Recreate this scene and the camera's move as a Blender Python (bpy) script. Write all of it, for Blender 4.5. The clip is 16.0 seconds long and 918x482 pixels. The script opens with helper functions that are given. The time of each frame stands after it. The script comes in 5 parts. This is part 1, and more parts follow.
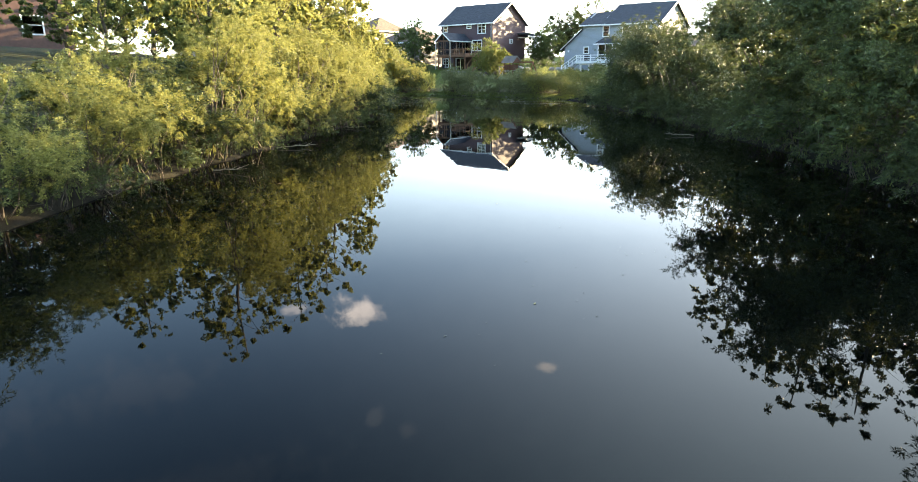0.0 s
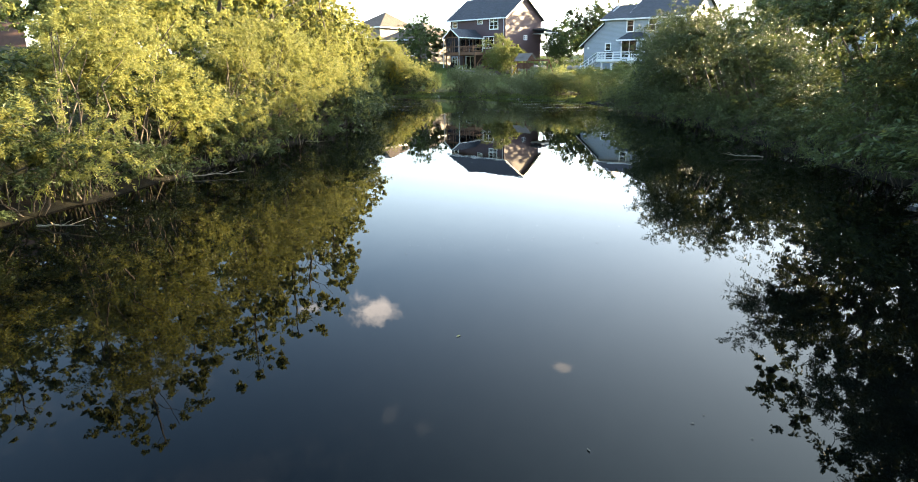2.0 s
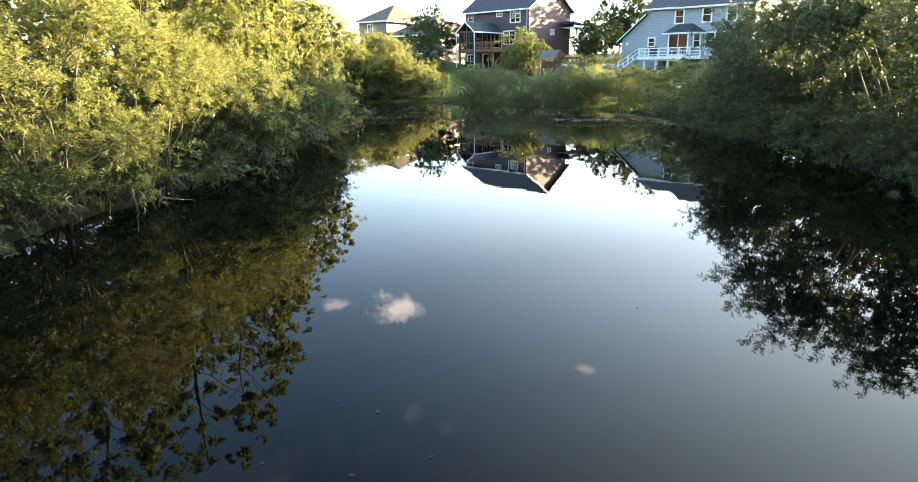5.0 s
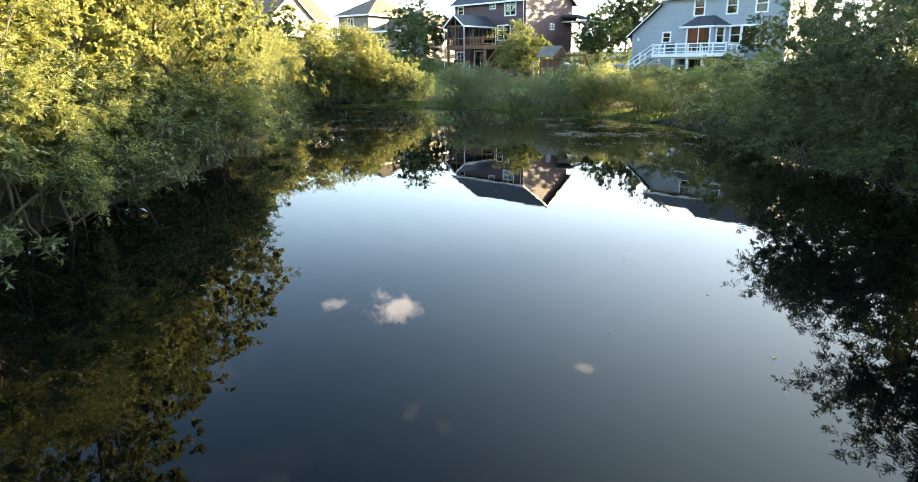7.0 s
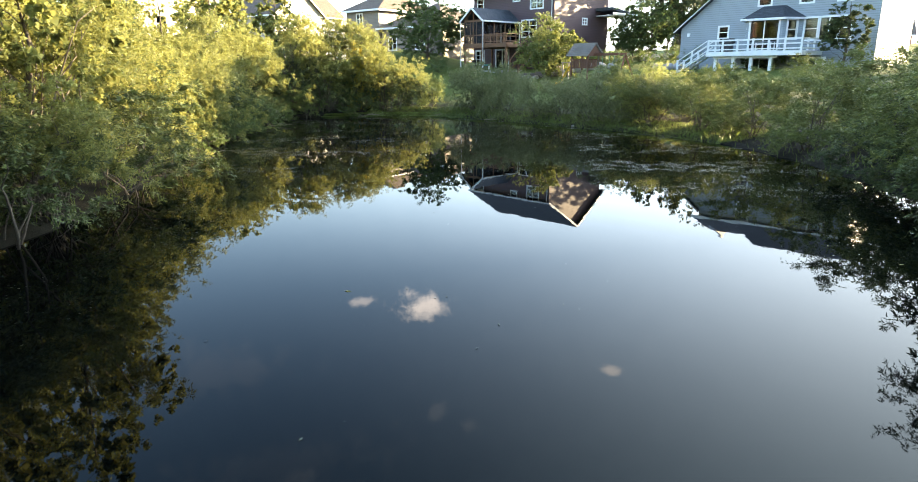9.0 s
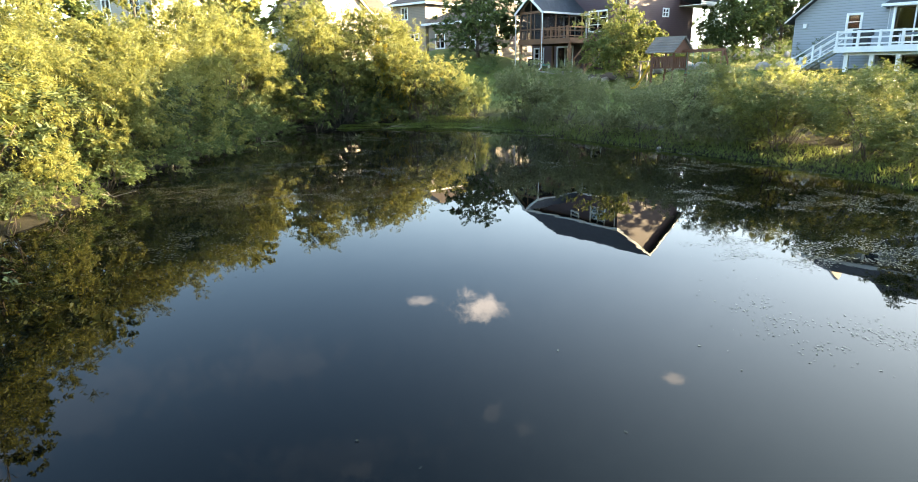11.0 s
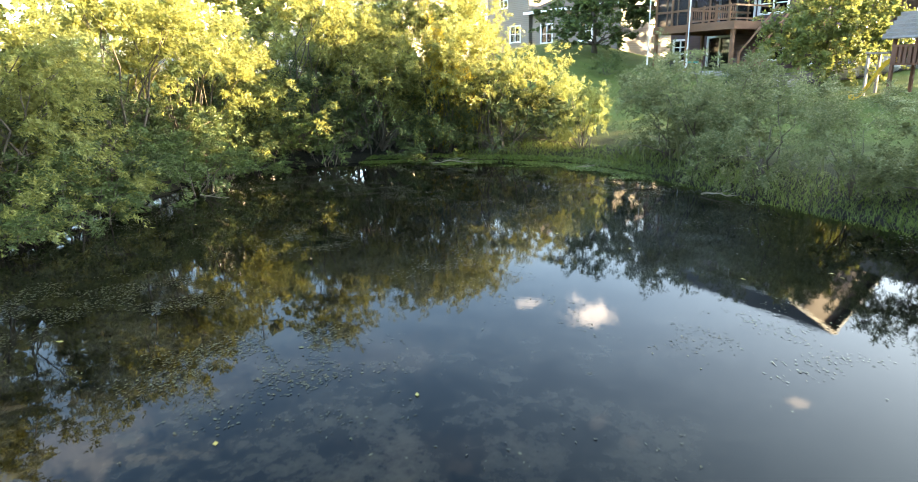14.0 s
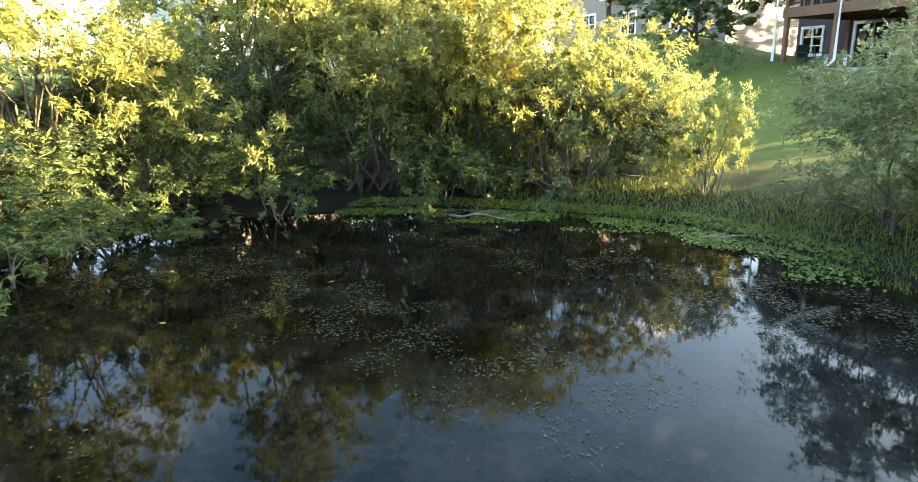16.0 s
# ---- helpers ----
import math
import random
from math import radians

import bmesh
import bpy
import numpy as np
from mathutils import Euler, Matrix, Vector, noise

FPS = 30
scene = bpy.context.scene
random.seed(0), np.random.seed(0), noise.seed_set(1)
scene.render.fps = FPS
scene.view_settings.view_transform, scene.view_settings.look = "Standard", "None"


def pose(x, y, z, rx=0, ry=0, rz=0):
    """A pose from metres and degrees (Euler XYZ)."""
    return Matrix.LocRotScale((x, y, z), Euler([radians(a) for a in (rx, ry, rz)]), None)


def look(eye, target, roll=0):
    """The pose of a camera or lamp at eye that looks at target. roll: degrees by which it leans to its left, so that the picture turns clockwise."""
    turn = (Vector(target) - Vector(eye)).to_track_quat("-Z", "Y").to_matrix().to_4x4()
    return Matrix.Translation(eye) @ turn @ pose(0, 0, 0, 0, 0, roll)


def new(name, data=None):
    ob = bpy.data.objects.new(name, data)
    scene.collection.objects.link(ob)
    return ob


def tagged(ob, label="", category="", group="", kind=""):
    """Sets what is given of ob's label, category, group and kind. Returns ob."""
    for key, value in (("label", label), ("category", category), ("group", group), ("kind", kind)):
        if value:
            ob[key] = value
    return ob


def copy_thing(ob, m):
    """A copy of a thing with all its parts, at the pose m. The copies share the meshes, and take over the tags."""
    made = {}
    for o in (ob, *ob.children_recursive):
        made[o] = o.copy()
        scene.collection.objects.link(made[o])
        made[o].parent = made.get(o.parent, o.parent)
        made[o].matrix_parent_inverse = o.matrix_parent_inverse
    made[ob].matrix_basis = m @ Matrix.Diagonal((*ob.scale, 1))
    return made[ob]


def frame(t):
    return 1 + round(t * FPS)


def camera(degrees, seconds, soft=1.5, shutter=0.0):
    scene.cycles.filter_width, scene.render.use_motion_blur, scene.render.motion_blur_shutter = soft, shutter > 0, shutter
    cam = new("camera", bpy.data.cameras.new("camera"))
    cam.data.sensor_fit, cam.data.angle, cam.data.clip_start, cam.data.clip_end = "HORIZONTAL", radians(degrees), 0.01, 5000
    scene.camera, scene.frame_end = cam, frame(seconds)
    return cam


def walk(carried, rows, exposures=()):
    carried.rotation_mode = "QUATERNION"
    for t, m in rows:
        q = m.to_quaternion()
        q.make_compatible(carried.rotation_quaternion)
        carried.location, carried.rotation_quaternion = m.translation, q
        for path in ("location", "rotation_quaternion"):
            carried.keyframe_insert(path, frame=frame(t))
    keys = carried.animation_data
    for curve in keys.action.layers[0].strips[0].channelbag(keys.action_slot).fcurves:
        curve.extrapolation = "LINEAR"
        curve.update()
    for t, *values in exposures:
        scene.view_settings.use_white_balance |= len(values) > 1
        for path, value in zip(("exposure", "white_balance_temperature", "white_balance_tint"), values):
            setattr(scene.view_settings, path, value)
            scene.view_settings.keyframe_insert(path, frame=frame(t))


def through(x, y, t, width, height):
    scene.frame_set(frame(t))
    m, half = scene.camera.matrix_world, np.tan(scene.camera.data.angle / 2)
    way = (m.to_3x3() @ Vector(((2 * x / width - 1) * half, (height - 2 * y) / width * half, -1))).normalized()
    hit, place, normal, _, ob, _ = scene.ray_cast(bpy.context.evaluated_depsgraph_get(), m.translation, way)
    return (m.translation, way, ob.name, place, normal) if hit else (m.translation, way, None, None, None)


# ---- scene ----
cam = camera(71.66, 16.0, soft=0.75, shutter=0.18)
METRES, EYE, TILT, LEAN, TURN = 69.0, 2.975, -15.08, 0.383, 0.0
ROWS = [
    (0.0, 0.0, 0.0, 0.0, -0.0, 0.0, 0.0),
    (0.5, 0.0042, 0.0257, 0.0067, 0.48, -0.01, -0.1),
    (1.0, 0.008, 0.0522, 0.0136, 0.71, -0.03, -0.13),
    (1.5, 0.0117, 0.0787, 0.0208, 0.94, -0.06, -0.2),
    (2.0, 0.0152, 0.1059, 0.0282, 1.48, -0.08, -0.33),
    (2.5, 0.0185, 0.1338, 0.0356, 2.17, -0.07, -0.47),
    (3.0, 0.021, 0.1622, 0.0434, 2.73, -0.08, -0.61),
    (3.5, 0.0232, 0.191, 0.0513, 3.17, -0.1, -0.73),
    (6.0, 0.0319, 0.3419, 0.0919, 3.7, -0.2, -0.89),
    (6.5, 0.0339, 0.3729, 0.1002, 3.61, -0.23, -0.91),
    (7.0, 0.0361, 0.4036, 0.1085, 3.53, -0.23, -0.9),
    (7.5, 0.0382, 0.4341, 0.117, 3.55, -0.24, -0.91),
    (8.0, 0.0401, 0.4648, 0.1256, 3.97, -0.24, -1.01),
    (8.5, 0.0416, 0.4953, 0.1343, 4.81, -0.27, -1.22),
    (9.0, 0.0426, 0.5262, 0.1431, 5.99, -0.3, -1.5),
    (11.5, 0.0366, 0.6842, 0.1847, 12.79, -0.51, -3.2),
    (12.0, 0.0325, 0.7158, 0.1928, 14.32, -0.59, -3.57),
    (12.5, 0.0281, 0.7471, 0.2007, 16.08, -0.63, -3.95),
    (13.0, 0.0222, 0.7781, 0.209, 17.65, -0.76, -4.29),
    (13.5, 0.0155, 0.8091, 0.2171, 19.38, -0.84, -4.67),
    (14.0, 0.0081, 0.8401, 0.2253, 21.35, -0.97, -5.04),
    (14.5, -0.0005, 0.8707, 0.2332, 23.26, -1.19, -5.57),
    (15.0, -0.0105, 0.9009, 0.2405, 24.91, -1.32, -5.9),
    (15.5, -0.0209, 0.9304, 0.2479, 26.46, -1.51, -6.21),
    (16.0, -0.0307, 0.9557, 0.2542, 27.20, -1.49, -6.41),
]
walk(cam, [(t, pose(0, 0, EYE, TILT, LEAN, TURN) @ pose(METRES * x, METRES * y, METRES * z, 90 + pitch, roll, yaw)) for t, x, y, z, yaw, pitch, roll in ROWS],
     [(0.0, 3.05, 7250, 14), (6.0, 3.32, 7250, 13), (9.0, 3.3, 7250, 13), (12.5, 3.65, 7700, 13), (14.5, 4.1, 7700, 14), (16.0, 4.08, 7600, 14)])

# ---- light: a low evening sun, a clear sky with a few small clouds ----
SUN_AZ, SUN_EL = 58.0, 10.8          # degrees clockwise from +y, degrees up
sun_dir = Vector((math.sin(radians(SUN_AZ)) * math.cos(radians(SUN_EL)), math.cos(radians(SUN_AZ)) * math.cos(radians(SUN_EL)), math.sin(radians(SUN_EL))))
sun = new("sun", bpy.data.lights.new("sun", "SUN"))
sun.data.energy, sun.data.angle, sun.data.color = 5.0, radians(0.6), (1.0, 0.82, 0.52)
sun.matrix_world = look(sun_dir * 60, (0, 0, 0))

world = bpy.data.worlds.new("evening_sky")
scene.world = world
world.use_nodes = True
wt = world.node_tree
for n in list(wt.nodes):
    wt.nodes.remove(n)


def wmath(op, a, b=None, c=None):
    n = wt.nodes.new("ShaderNodeMath")
    n.operation = op
    for i, val in enumerate((a, b, c)):
        if val is None:
            continue
        if isinstance(val, (int, float)):
            n.inputs[i].default_value = val
        else:
            wt.links.new(val, n.inputs[i])
    return n.outputs[0]


w_sky = wt.nodes.new("ShaderNodeTexSky")
w_sky.sky_type = "NISHITA"
w_sky.sun_disc = False
w_sky.sun_elevation, w_sky.sun_rotation = radians(SUN_EL), radians(SUN_AZ)
w_sky.air_density, w_sky.dust_density, w_sky.ozone_density = 1.0, 1.2, 2.6
w_co = wt.nodes.new("ShaderNodeTexCoord")
w_noise = wt.nodes.new("ShaderNodeTexNoise")
w_noise.inputs["Scale"].default_value, w_noise.inputs["Detail"].default_value, w_noise.inputs["Roughness"].default_value = 26.0, 5.0, 0.62
wt.links.new(w_co.outputs["Generated"], w_noise.inputs["Vector"])


def wdot(vec):
    n = wt.nodes.new("ShaderNodeVectorMath")
    n.operation = "DOT_PRODUCT"
    wt.links.new(w_co.outputs["Generated"], n.inputs[0])
    n.inputs[1].default_value = vec
    return n.outputs["Value"]


# small evening clouds: azimuth, height, half width, half height (degrees), density
CLOUDS = [(-10.2, 21.1, 2.6, 1.3, 0.88), (-15.6, 20.4, 1.4, 0.5, 0.42), (8.4, 26.1, 1.0, 0.5, 0.6), (-8.5, 30.4, 1.0, 0.8, 0.08), (-5.6, 31.4, 1.0, 0.7, 0.08),
          (-22.0, 34.5, 1.8, 1.0, 0.08), (-46.0, 25.0, 10.0, 3.0, 0.03), (-29.5, 25.0, 8.0, 2.4, 0.03), (-57.0, 28.0, 5.0, 2.4, 0.16), (-24.0, 33.5, 9.0, 2.4, 0.03)]
VEILS = [(32.0, 2.0, 56.0, 23.0, 0.6), (50.0, 28.0, 48.0, 40.0, 0.75)]      # thin haze along the horizon and towards the sun
mask = thin = None
for az, el, hw, hh, dens, ragged in [(*c, 3.0) for c in CLOUDS] + [(*c, 0.06) for c in VEILS]:
    haze = ragged < 1
    a, e = radians(az), radians(el)
    mid = Vector((math.sin(a) * math.cos(e), math.cos(a) * math.cos(e), math.sin(e)))
    side = Vector((math.cos(a), -math.sin(a), 0))
    upv = side.cross(mid)
    u = wmath("MULTIPLY", wdot(side), 1 / radians(hw))
    v = wmath("MULTIPLY", wdot(upv), 1 / radians(hh))
    r = wmath("SQRT", wmath("ADD", wmath("MULTIPLY", u, u), wmath("MULTIPLY", v, v)))
    r = wmath("ADD", r, wmath("MULTIPLY", wmath("SUBTRACT", w_noise.outputs["Fac"], 0.5), ragged))
    front = wmath("GREATER_THAN", wdot(mid), 0.2)
    m = wt.nodes.new("ShaderNodeMapRange")
    m.interpolation_type = "SMOOTHSTEP"
    m.inputs["From Min"].default_value, m.inputs["From Max"].default_value = 1.15, 0.15
    m.inputs["To Min"].default_value, m.inputs["To Max"].default_value = 0.0, dens
    wt.links.new(r, m.inputs["Value"])
    one = wmath("MULTIPLY", m.outputs[0], front)
    if haze:
        thin = one if thin is None else wmath("MAXIMUM", thin, one)
    else:
        mask = one if mask is None else wmath("MAXIMUM", mask, one)
w_haze = wt.nodes.new("ShaderNodeMix")
w_haze.data_type = "RGBA"
w_haze.inputs["B"].default_value = (6.6, 8.2, 9.6, 1)
wt.links.new(thin, w_haze.inputs["Factor"])
wt.links.new(w_sky.outputs["Color"], w_haze.inputs["A"])
w_mix = wt.nodes.new("ShaderNodeMix")
w_mix.data_type = "RGBA"
w_mix.inputs["B"].default_value = (9.8, 9.1, 8.8, 1)
wt.links.new(mask, w_mix.inputs["Factor"])
wt.links.new(w_haze.outputs["Result"], w_mix.inputs["A"])
w_bg = wt.nodes.new("ShaderNodeBackground")
w_bg.inputs["Strength"].default_value = 0.118
w_out = wt.nodes.new("ShaderNodeOutputWorld")
wt.links.new(w_mix.outputs["Result"], w_bg.inputs["Color"])
wt.links.new(w_bg.outputs[0], w_out.inputs["Surface"])


# ---- materials ----
class Mat:
    """A node material and short ways to add nodes to it."""

    def __init__(self, name):
        self.m = bpy.data.materials.new(name)
        self.m.use_nodes = True
        self.t = self.m.node_tree
        self.b = self.t.nodes["Principled BSDF"]
        self.out = self.t.nodes["Material Output"]

    def node(self, kind, **kw):
        n = self.t.nodes.new(kind)
        for k, val in kw.items():
            n.inputs[k.replace("_", " ")].default_value = val
        return n

    def link(self, a, b):
        self.t.links.new(a, b)

    def coord(self, which="Object"):
        return self.node("ShaderNodeTexCoord").outputs[which]

    def position(self):
        return self.node("ShaderNodeNewGeometry").outputs["Position"]

    def noise(self, vec, scale, detail=4.0, rough=0.55):
        n = self.node("ShaderNodeTexNoise", Scale=scale, Detail=detail, Roughness=rough)
        if vec is not None:
            self.link(vec, n.inputs["Vector"])
        return n.outputs["Fac"]

    def ramp(self, fac, *stops):
        n = self.node("ShaderNodeValToRGB")
        el = n.color_ramp.elements
        while len(el) < len(stops):
            el.new(0.5)
        for e, (p, c) in zip(el, stops):
            e.position, e.color = p, (*c, 1)
        self.link(fac, n.inputs["Fac"])
        return n.outputs["Color"]

    def mix(self, fac, a, b, mode="MIX"):
        n = self.node("ShaderNodeMix")
        n.data_type, n.blend_type = "RGBA", mode
        for key, val in (("Factor", fac), ("A", a), ("B", b)):
            if isinstance(val, (int, float)):
                n.inputs[key].default_value = val
            elif isinstance(val, tuple):
                n.inputs[key].default_value = (*val, 1)
            else:
                self.link(val, n.inputs[key])
        return n.outputs["Result"]

    def math(self, op, a, b=0.0):
        n = self.node("ShaderNodeMath")
        n.operation = op
        for i, val in enumerate((a, b)):
            if isinstance(val, (int, float)):
                n.inputs[i].default_value = val
            else:
                self.link(val, n.inputs[i])
        return n.outputs[0]

    def bump(self, height, strength=0.3, distance=0.02):
        n = self.node("ShaderNodeBump", Strength=strength, Distance=distance)
        self.link(height, n.inputs["Height"])
        self.link(n.outputs["Normal"], self.b.inputs["Normal"])
        return n.outputs["Normal"]

    def base(self, col):
        if isinstance(col, tuple):
            self.b.inputs["Base Color"].default_value = (*col, 1)
        else:
            self.link(col, self.b.inputs["Base Color"])

    def set(self, rough=0.6, metal=0.0, spec=0.5):
        self.b.inputs["Roughness"].default_value, self.b.inputs["Metallic"].default_value = rough, metal
        self.b.inputs["Specular IOR Level"].default_value = spec


def mottled(name, dark, light, scale=4.0, rough=0.7, bump=0.15, fine=30.0):
    """A plain material with variation at two scales."""
    k = Mat(name)
    p = k.coord()
    big, small = k.noise(p, scale), k.noise(p, fine, 3.0)
    k.base(k.ramp(k.math("ADD", k.math("MULTIPLY", big, 0.65), k.math("MULTIPLY", small, 0.35)), (0.3, dark), (0.7, light)))
    k.set(rough)
    k.bump(small, bump, 0.01)
    return k.m


def leafy(name, dark, light, yellow, through=0.38, gloss=0.45):
    """Leaves: colour varies from leaf to leaf, from plant to plant and through the crown; light shines through them."""
    k = Mat(name)
    geo = k.node("ShaderNodeNewGeometry")
    info = k.node("ShaderNodeObjectInfo")
    col = k.ramp(geo.outputs["Random Per Island"], (0.0, dark), (0.75, light), (1.0, yellow))
    patch = k.noise(k.position(), 0.55, 2.0)
    col = k.mix(k.math("MULTIPLY", patch, 0.45), col, k.mix(0.6, col, yellow))
    col = k.mix(k.math("MULTIPLY", info.outputs["Random"], 0.5), col, dark)
    k.base(col)
    k.set(gloss, 0.0, 0.5 if gloss < 0.2 else 0.2)
    tr = k.node("ShaderNodeBsdfTranslucent")
    k.link(k.mix(0.45, col, yellow), tr.inputs["Color"])
    mx = k.node("ShaderNodeMixShader")
    mx.inputs["Fac"].default_value = through
    k.link(k.b.outputs[0], mx.inputs[1])
    k.link(tr.outputs[0], mx.inputs[2])
    k.link(mx.outputs[0], k.out.inputs["Surface"])
    return k.m


def siding(name, col, course=0.145, vary=0.12):
    """Lapped boards: a shadow line at each lap and slight fading."""
    k = Mat(name)
    p = k.coord()
    sep = k.node("ShaderNodeSeparateXYZ")
    k.link(p, sep.inputs[0])
    saw = k.math("FRACT", k.math("MULTIPLY", sep.outputs["Z"], 1 / course))
    big = k.noise(p, 0.7, 3.0)
    fine = k.noise(p, 18.0, 4.0)
    lo, hi = tuple(c * (1 - vary) for c in col), tuple(c * (1 + vary) for c in col)
    body = k.ramp(k.math("ADD", k.math("MULTIPLY", big, 0.7), k.math("MULTIPLY", fine, 0.3)), (0.3, lo), (0.7, hi))
    line = k.ramp(saw, (0.0, tuple(c * 0.35 for c in col)), (0.2, tuple(c * 0.95 for c in col)), (1.0, tuple(c * 1.06 for c in col)))
    k.base(k.mix(0.75, body, line, "MIX"))
    k.set(0.62)
    k.bump(k.math("SUBTRACT", 1.0, saw), 0.5, 0.012)
    return k.m


def shingles(name, dark, light):
    k = Mat(name)
    p = k.coord()
    br = k.node("ShaderNodeTexBrick", Scale=1.0)
    br.inputs["Mortar Size"].default_value, br.inputs["Brick Width"].default_value, br.inputs["Row Height"].default_value = 0.008, 0.32, 0.14
    br.inputs["Color1"].default_value, br.inputs["Color2"].default_value, br.inputs["Mortar"].default_value = (*dark, 1), (*light, 1), (*(c * 0.4 for c in dark), 1)
    k.link(p, br.inputs["Vector"])
    big = k.noise(p, 0.6, 3.0)
    k.base(k.mix(k.math("MULTIPLY", big, 0.5), br.outputs["Color"], light))
    k.set(0.9, 0.0, 0.2)
    k.bump(br.outputs["Fac"], -0.4, 0.01)
    return k.m


def wood(name, dark, light, rough=0.7):
    k = Mat(name)
    p = k.coord()
    st = k.node("ShaderNodeMapping")
    st.inputs["Scale"].default_value = (2.0, 2.0, 14.0)
    k.link(p, st.inputs["Vector"])
    grain = k.noise(st.outputs[0], 6.0, 5.0)
    big = k.noise(p, 1.3, 2.0)
    k.base(k.ramp(k.math("ADD", k.math("MULTIPLY", grain, 0.6), k.math("MULTIPLY", big, 0.4)), (0.3, dark), (0.7, light)))
    k.set(rough)
    k.bump(grain, 0.2, 0.005)
    return k.m


def pane_glass(name):
    k = Mat(name)
    clear = k.node("ShaderNodeBsdfTransparent")
    clear.inputs["Color"].default_value = (0.55, 0.6, 0.6, 1)
    gl = k.node("ShaderNodeBsdfGlossy", Roughness=0.03)
    fr = k.node("ShaderNodeFresnel", IOR=1.5)
    mx = k.node("ShaderNodeMixShader")
    k.link(fr.outputs[0], mx.inputs["Fac"])
    k.link(clear.outputs[0], mx.inputs[1])
    k.link(gl.outputs[0], mx.inputs[2])
    k.link(mx.outputs[0], k.out.inputs["Surface"])
    return k.m


def screen_mesh(name):
    k = Mat(name)
    k.base((0.02, 0.02, 0.022))
    k.set(0.8)
    clear = k.node("ShaderNodeBsdfTransparent")
    mx = k.node("ShaderNodeMixShader")
    mx.inputs["Fac"].default_value = 0.45
    k.link(clear.outputs[0], mx.inputs[1])
    k.link(k.b.outputs[0], mx.inputs[2])
    k.link(mx.outputs[0], k.out.inputs["Surface"])
    return k.m


def water_material():
    """Dark pond water: a calm mirror over peat-brown depth, with weed showing just below in patches."""
    k = Mat("pond_water")
    p = k.position()
    weed = k.noise(p, 1.1, 6.0, 0.7)
    fine = k.noise(p, 7.0, 3.0, 0.6)
    f = k.math("MULTIPLY", weed, fine)
    deep = k.ramp(f, (0.22, (0.0005, 0.0009, 0.0010)), (0.40, (0.0012, 0.0020, 0.0020)))
    sep = k.node("ShaderNodeSeparateXYZ")
    k.link(p, sep.inputs[0])

    def zone(value, lo, hi):
        n = k.node("ShaderNodeMapRange")
        n.interpolation_type = "SMOOTHSTEP"
        n.inputs["From Min"].default_value, n.inputs["From Max"].default_value = lo, hi
        k.link(value, n.inputs["Value"])
        return n.outputs[0]

    wander = k.math("MULTIPLY", k.math("SUBTRACT", k.noise(p, 0.45, 3.0), 0.5), 4.0)
    tufts = k.math("MULTIPLY", k.noise(p, 6.5, 5.0, 0.72), k.noise(p, 1.5, 3.0))
    brown = k.ramp(tufts, (0.20, (0.0006, 0.0010, 0.0010)), (0.36, (0.020, 0.0185, 0.013)))
    silt = k.ramp(tufts, (0.14, (0.007, 0.010, 0.011)), (0.36, (0.030, 0.034, 0.034)))
    ahead, right = k.math("ADD", sep.outputs["Y"], wander), k.math("ADD", sep.outputs["X"], wander)
    shallow = k.math("MULTIPLY", zone(ahead, 57.0, 63.0), zone(right, 2.5, -1.5))
    silty = k.math("MULTIPLY", k.math("MULTIPLY", zone(ahead, 63.0, 72.0), zone(ahead, 78.0, 74.5)), k.math("MULTIPLY", zone(right, -5.5, -2.5), zone(right, 2.5, -0.5)))
    mat_zone = k.node("ShaderNodeMapRange")
    mat_zone.interpolation_type = "SMOOTHSTEP"
    mat_zone.inputs["From Min"].default_value, mat_zone.inputs["From Max"].default_value = 64.0, 71.0
    k.link(k.math("ADD", sep.outputs["Y"], k.math("MULTIPLY", k.math("ABSOLUTE", sep.outputs["X"]), 0.45)), mat_zone.inputs["Value"])
    strands = k.noise(p, 13.0, 3.0, 0.6)
    drift = k.math("MULTIPLY", k.noise(p, 0.9, 3.0), mat_zone.outputs[0])
    olive = k.ramp(strands, (0.38, (0.0006, 0.0006, 0.0003)), (0.62, (0.0045, 0.0042, 0.0018)))
    k.base(k.mix(k.math("MULTIPLY", drift, 1.2), k.mix(silty, k.mix(shallow, deep, brown), silt), olive))
    k.set(0.015, 0.0, 0.5)
    k.b.inputs["IOR"].default_value = 1.165
    k.b.inputs["Specular Tint"].default_value = (0.6, 0.93, 1.0, 1)
    wav = k.node("ShaderNodeMapping")
    wav.inputs["Scale"].default_value = (1.0, 0.55, 1.0)
    k.link(p, wav.inputs["Vector"])
    swell = k.math("ADD", k.noise(wav.outputs[0], 2.2, 2.0), k.math("MULTIPLY", k.noise(wav.outputs[0], 0.5, 2.0), 2.0))
    k.bump(k.math("ADD", swell, k.math("MULTIPLY", k.math("MULTIPLY", strands, drift), 0.55)), 0.018, 0.05)
    return k.m


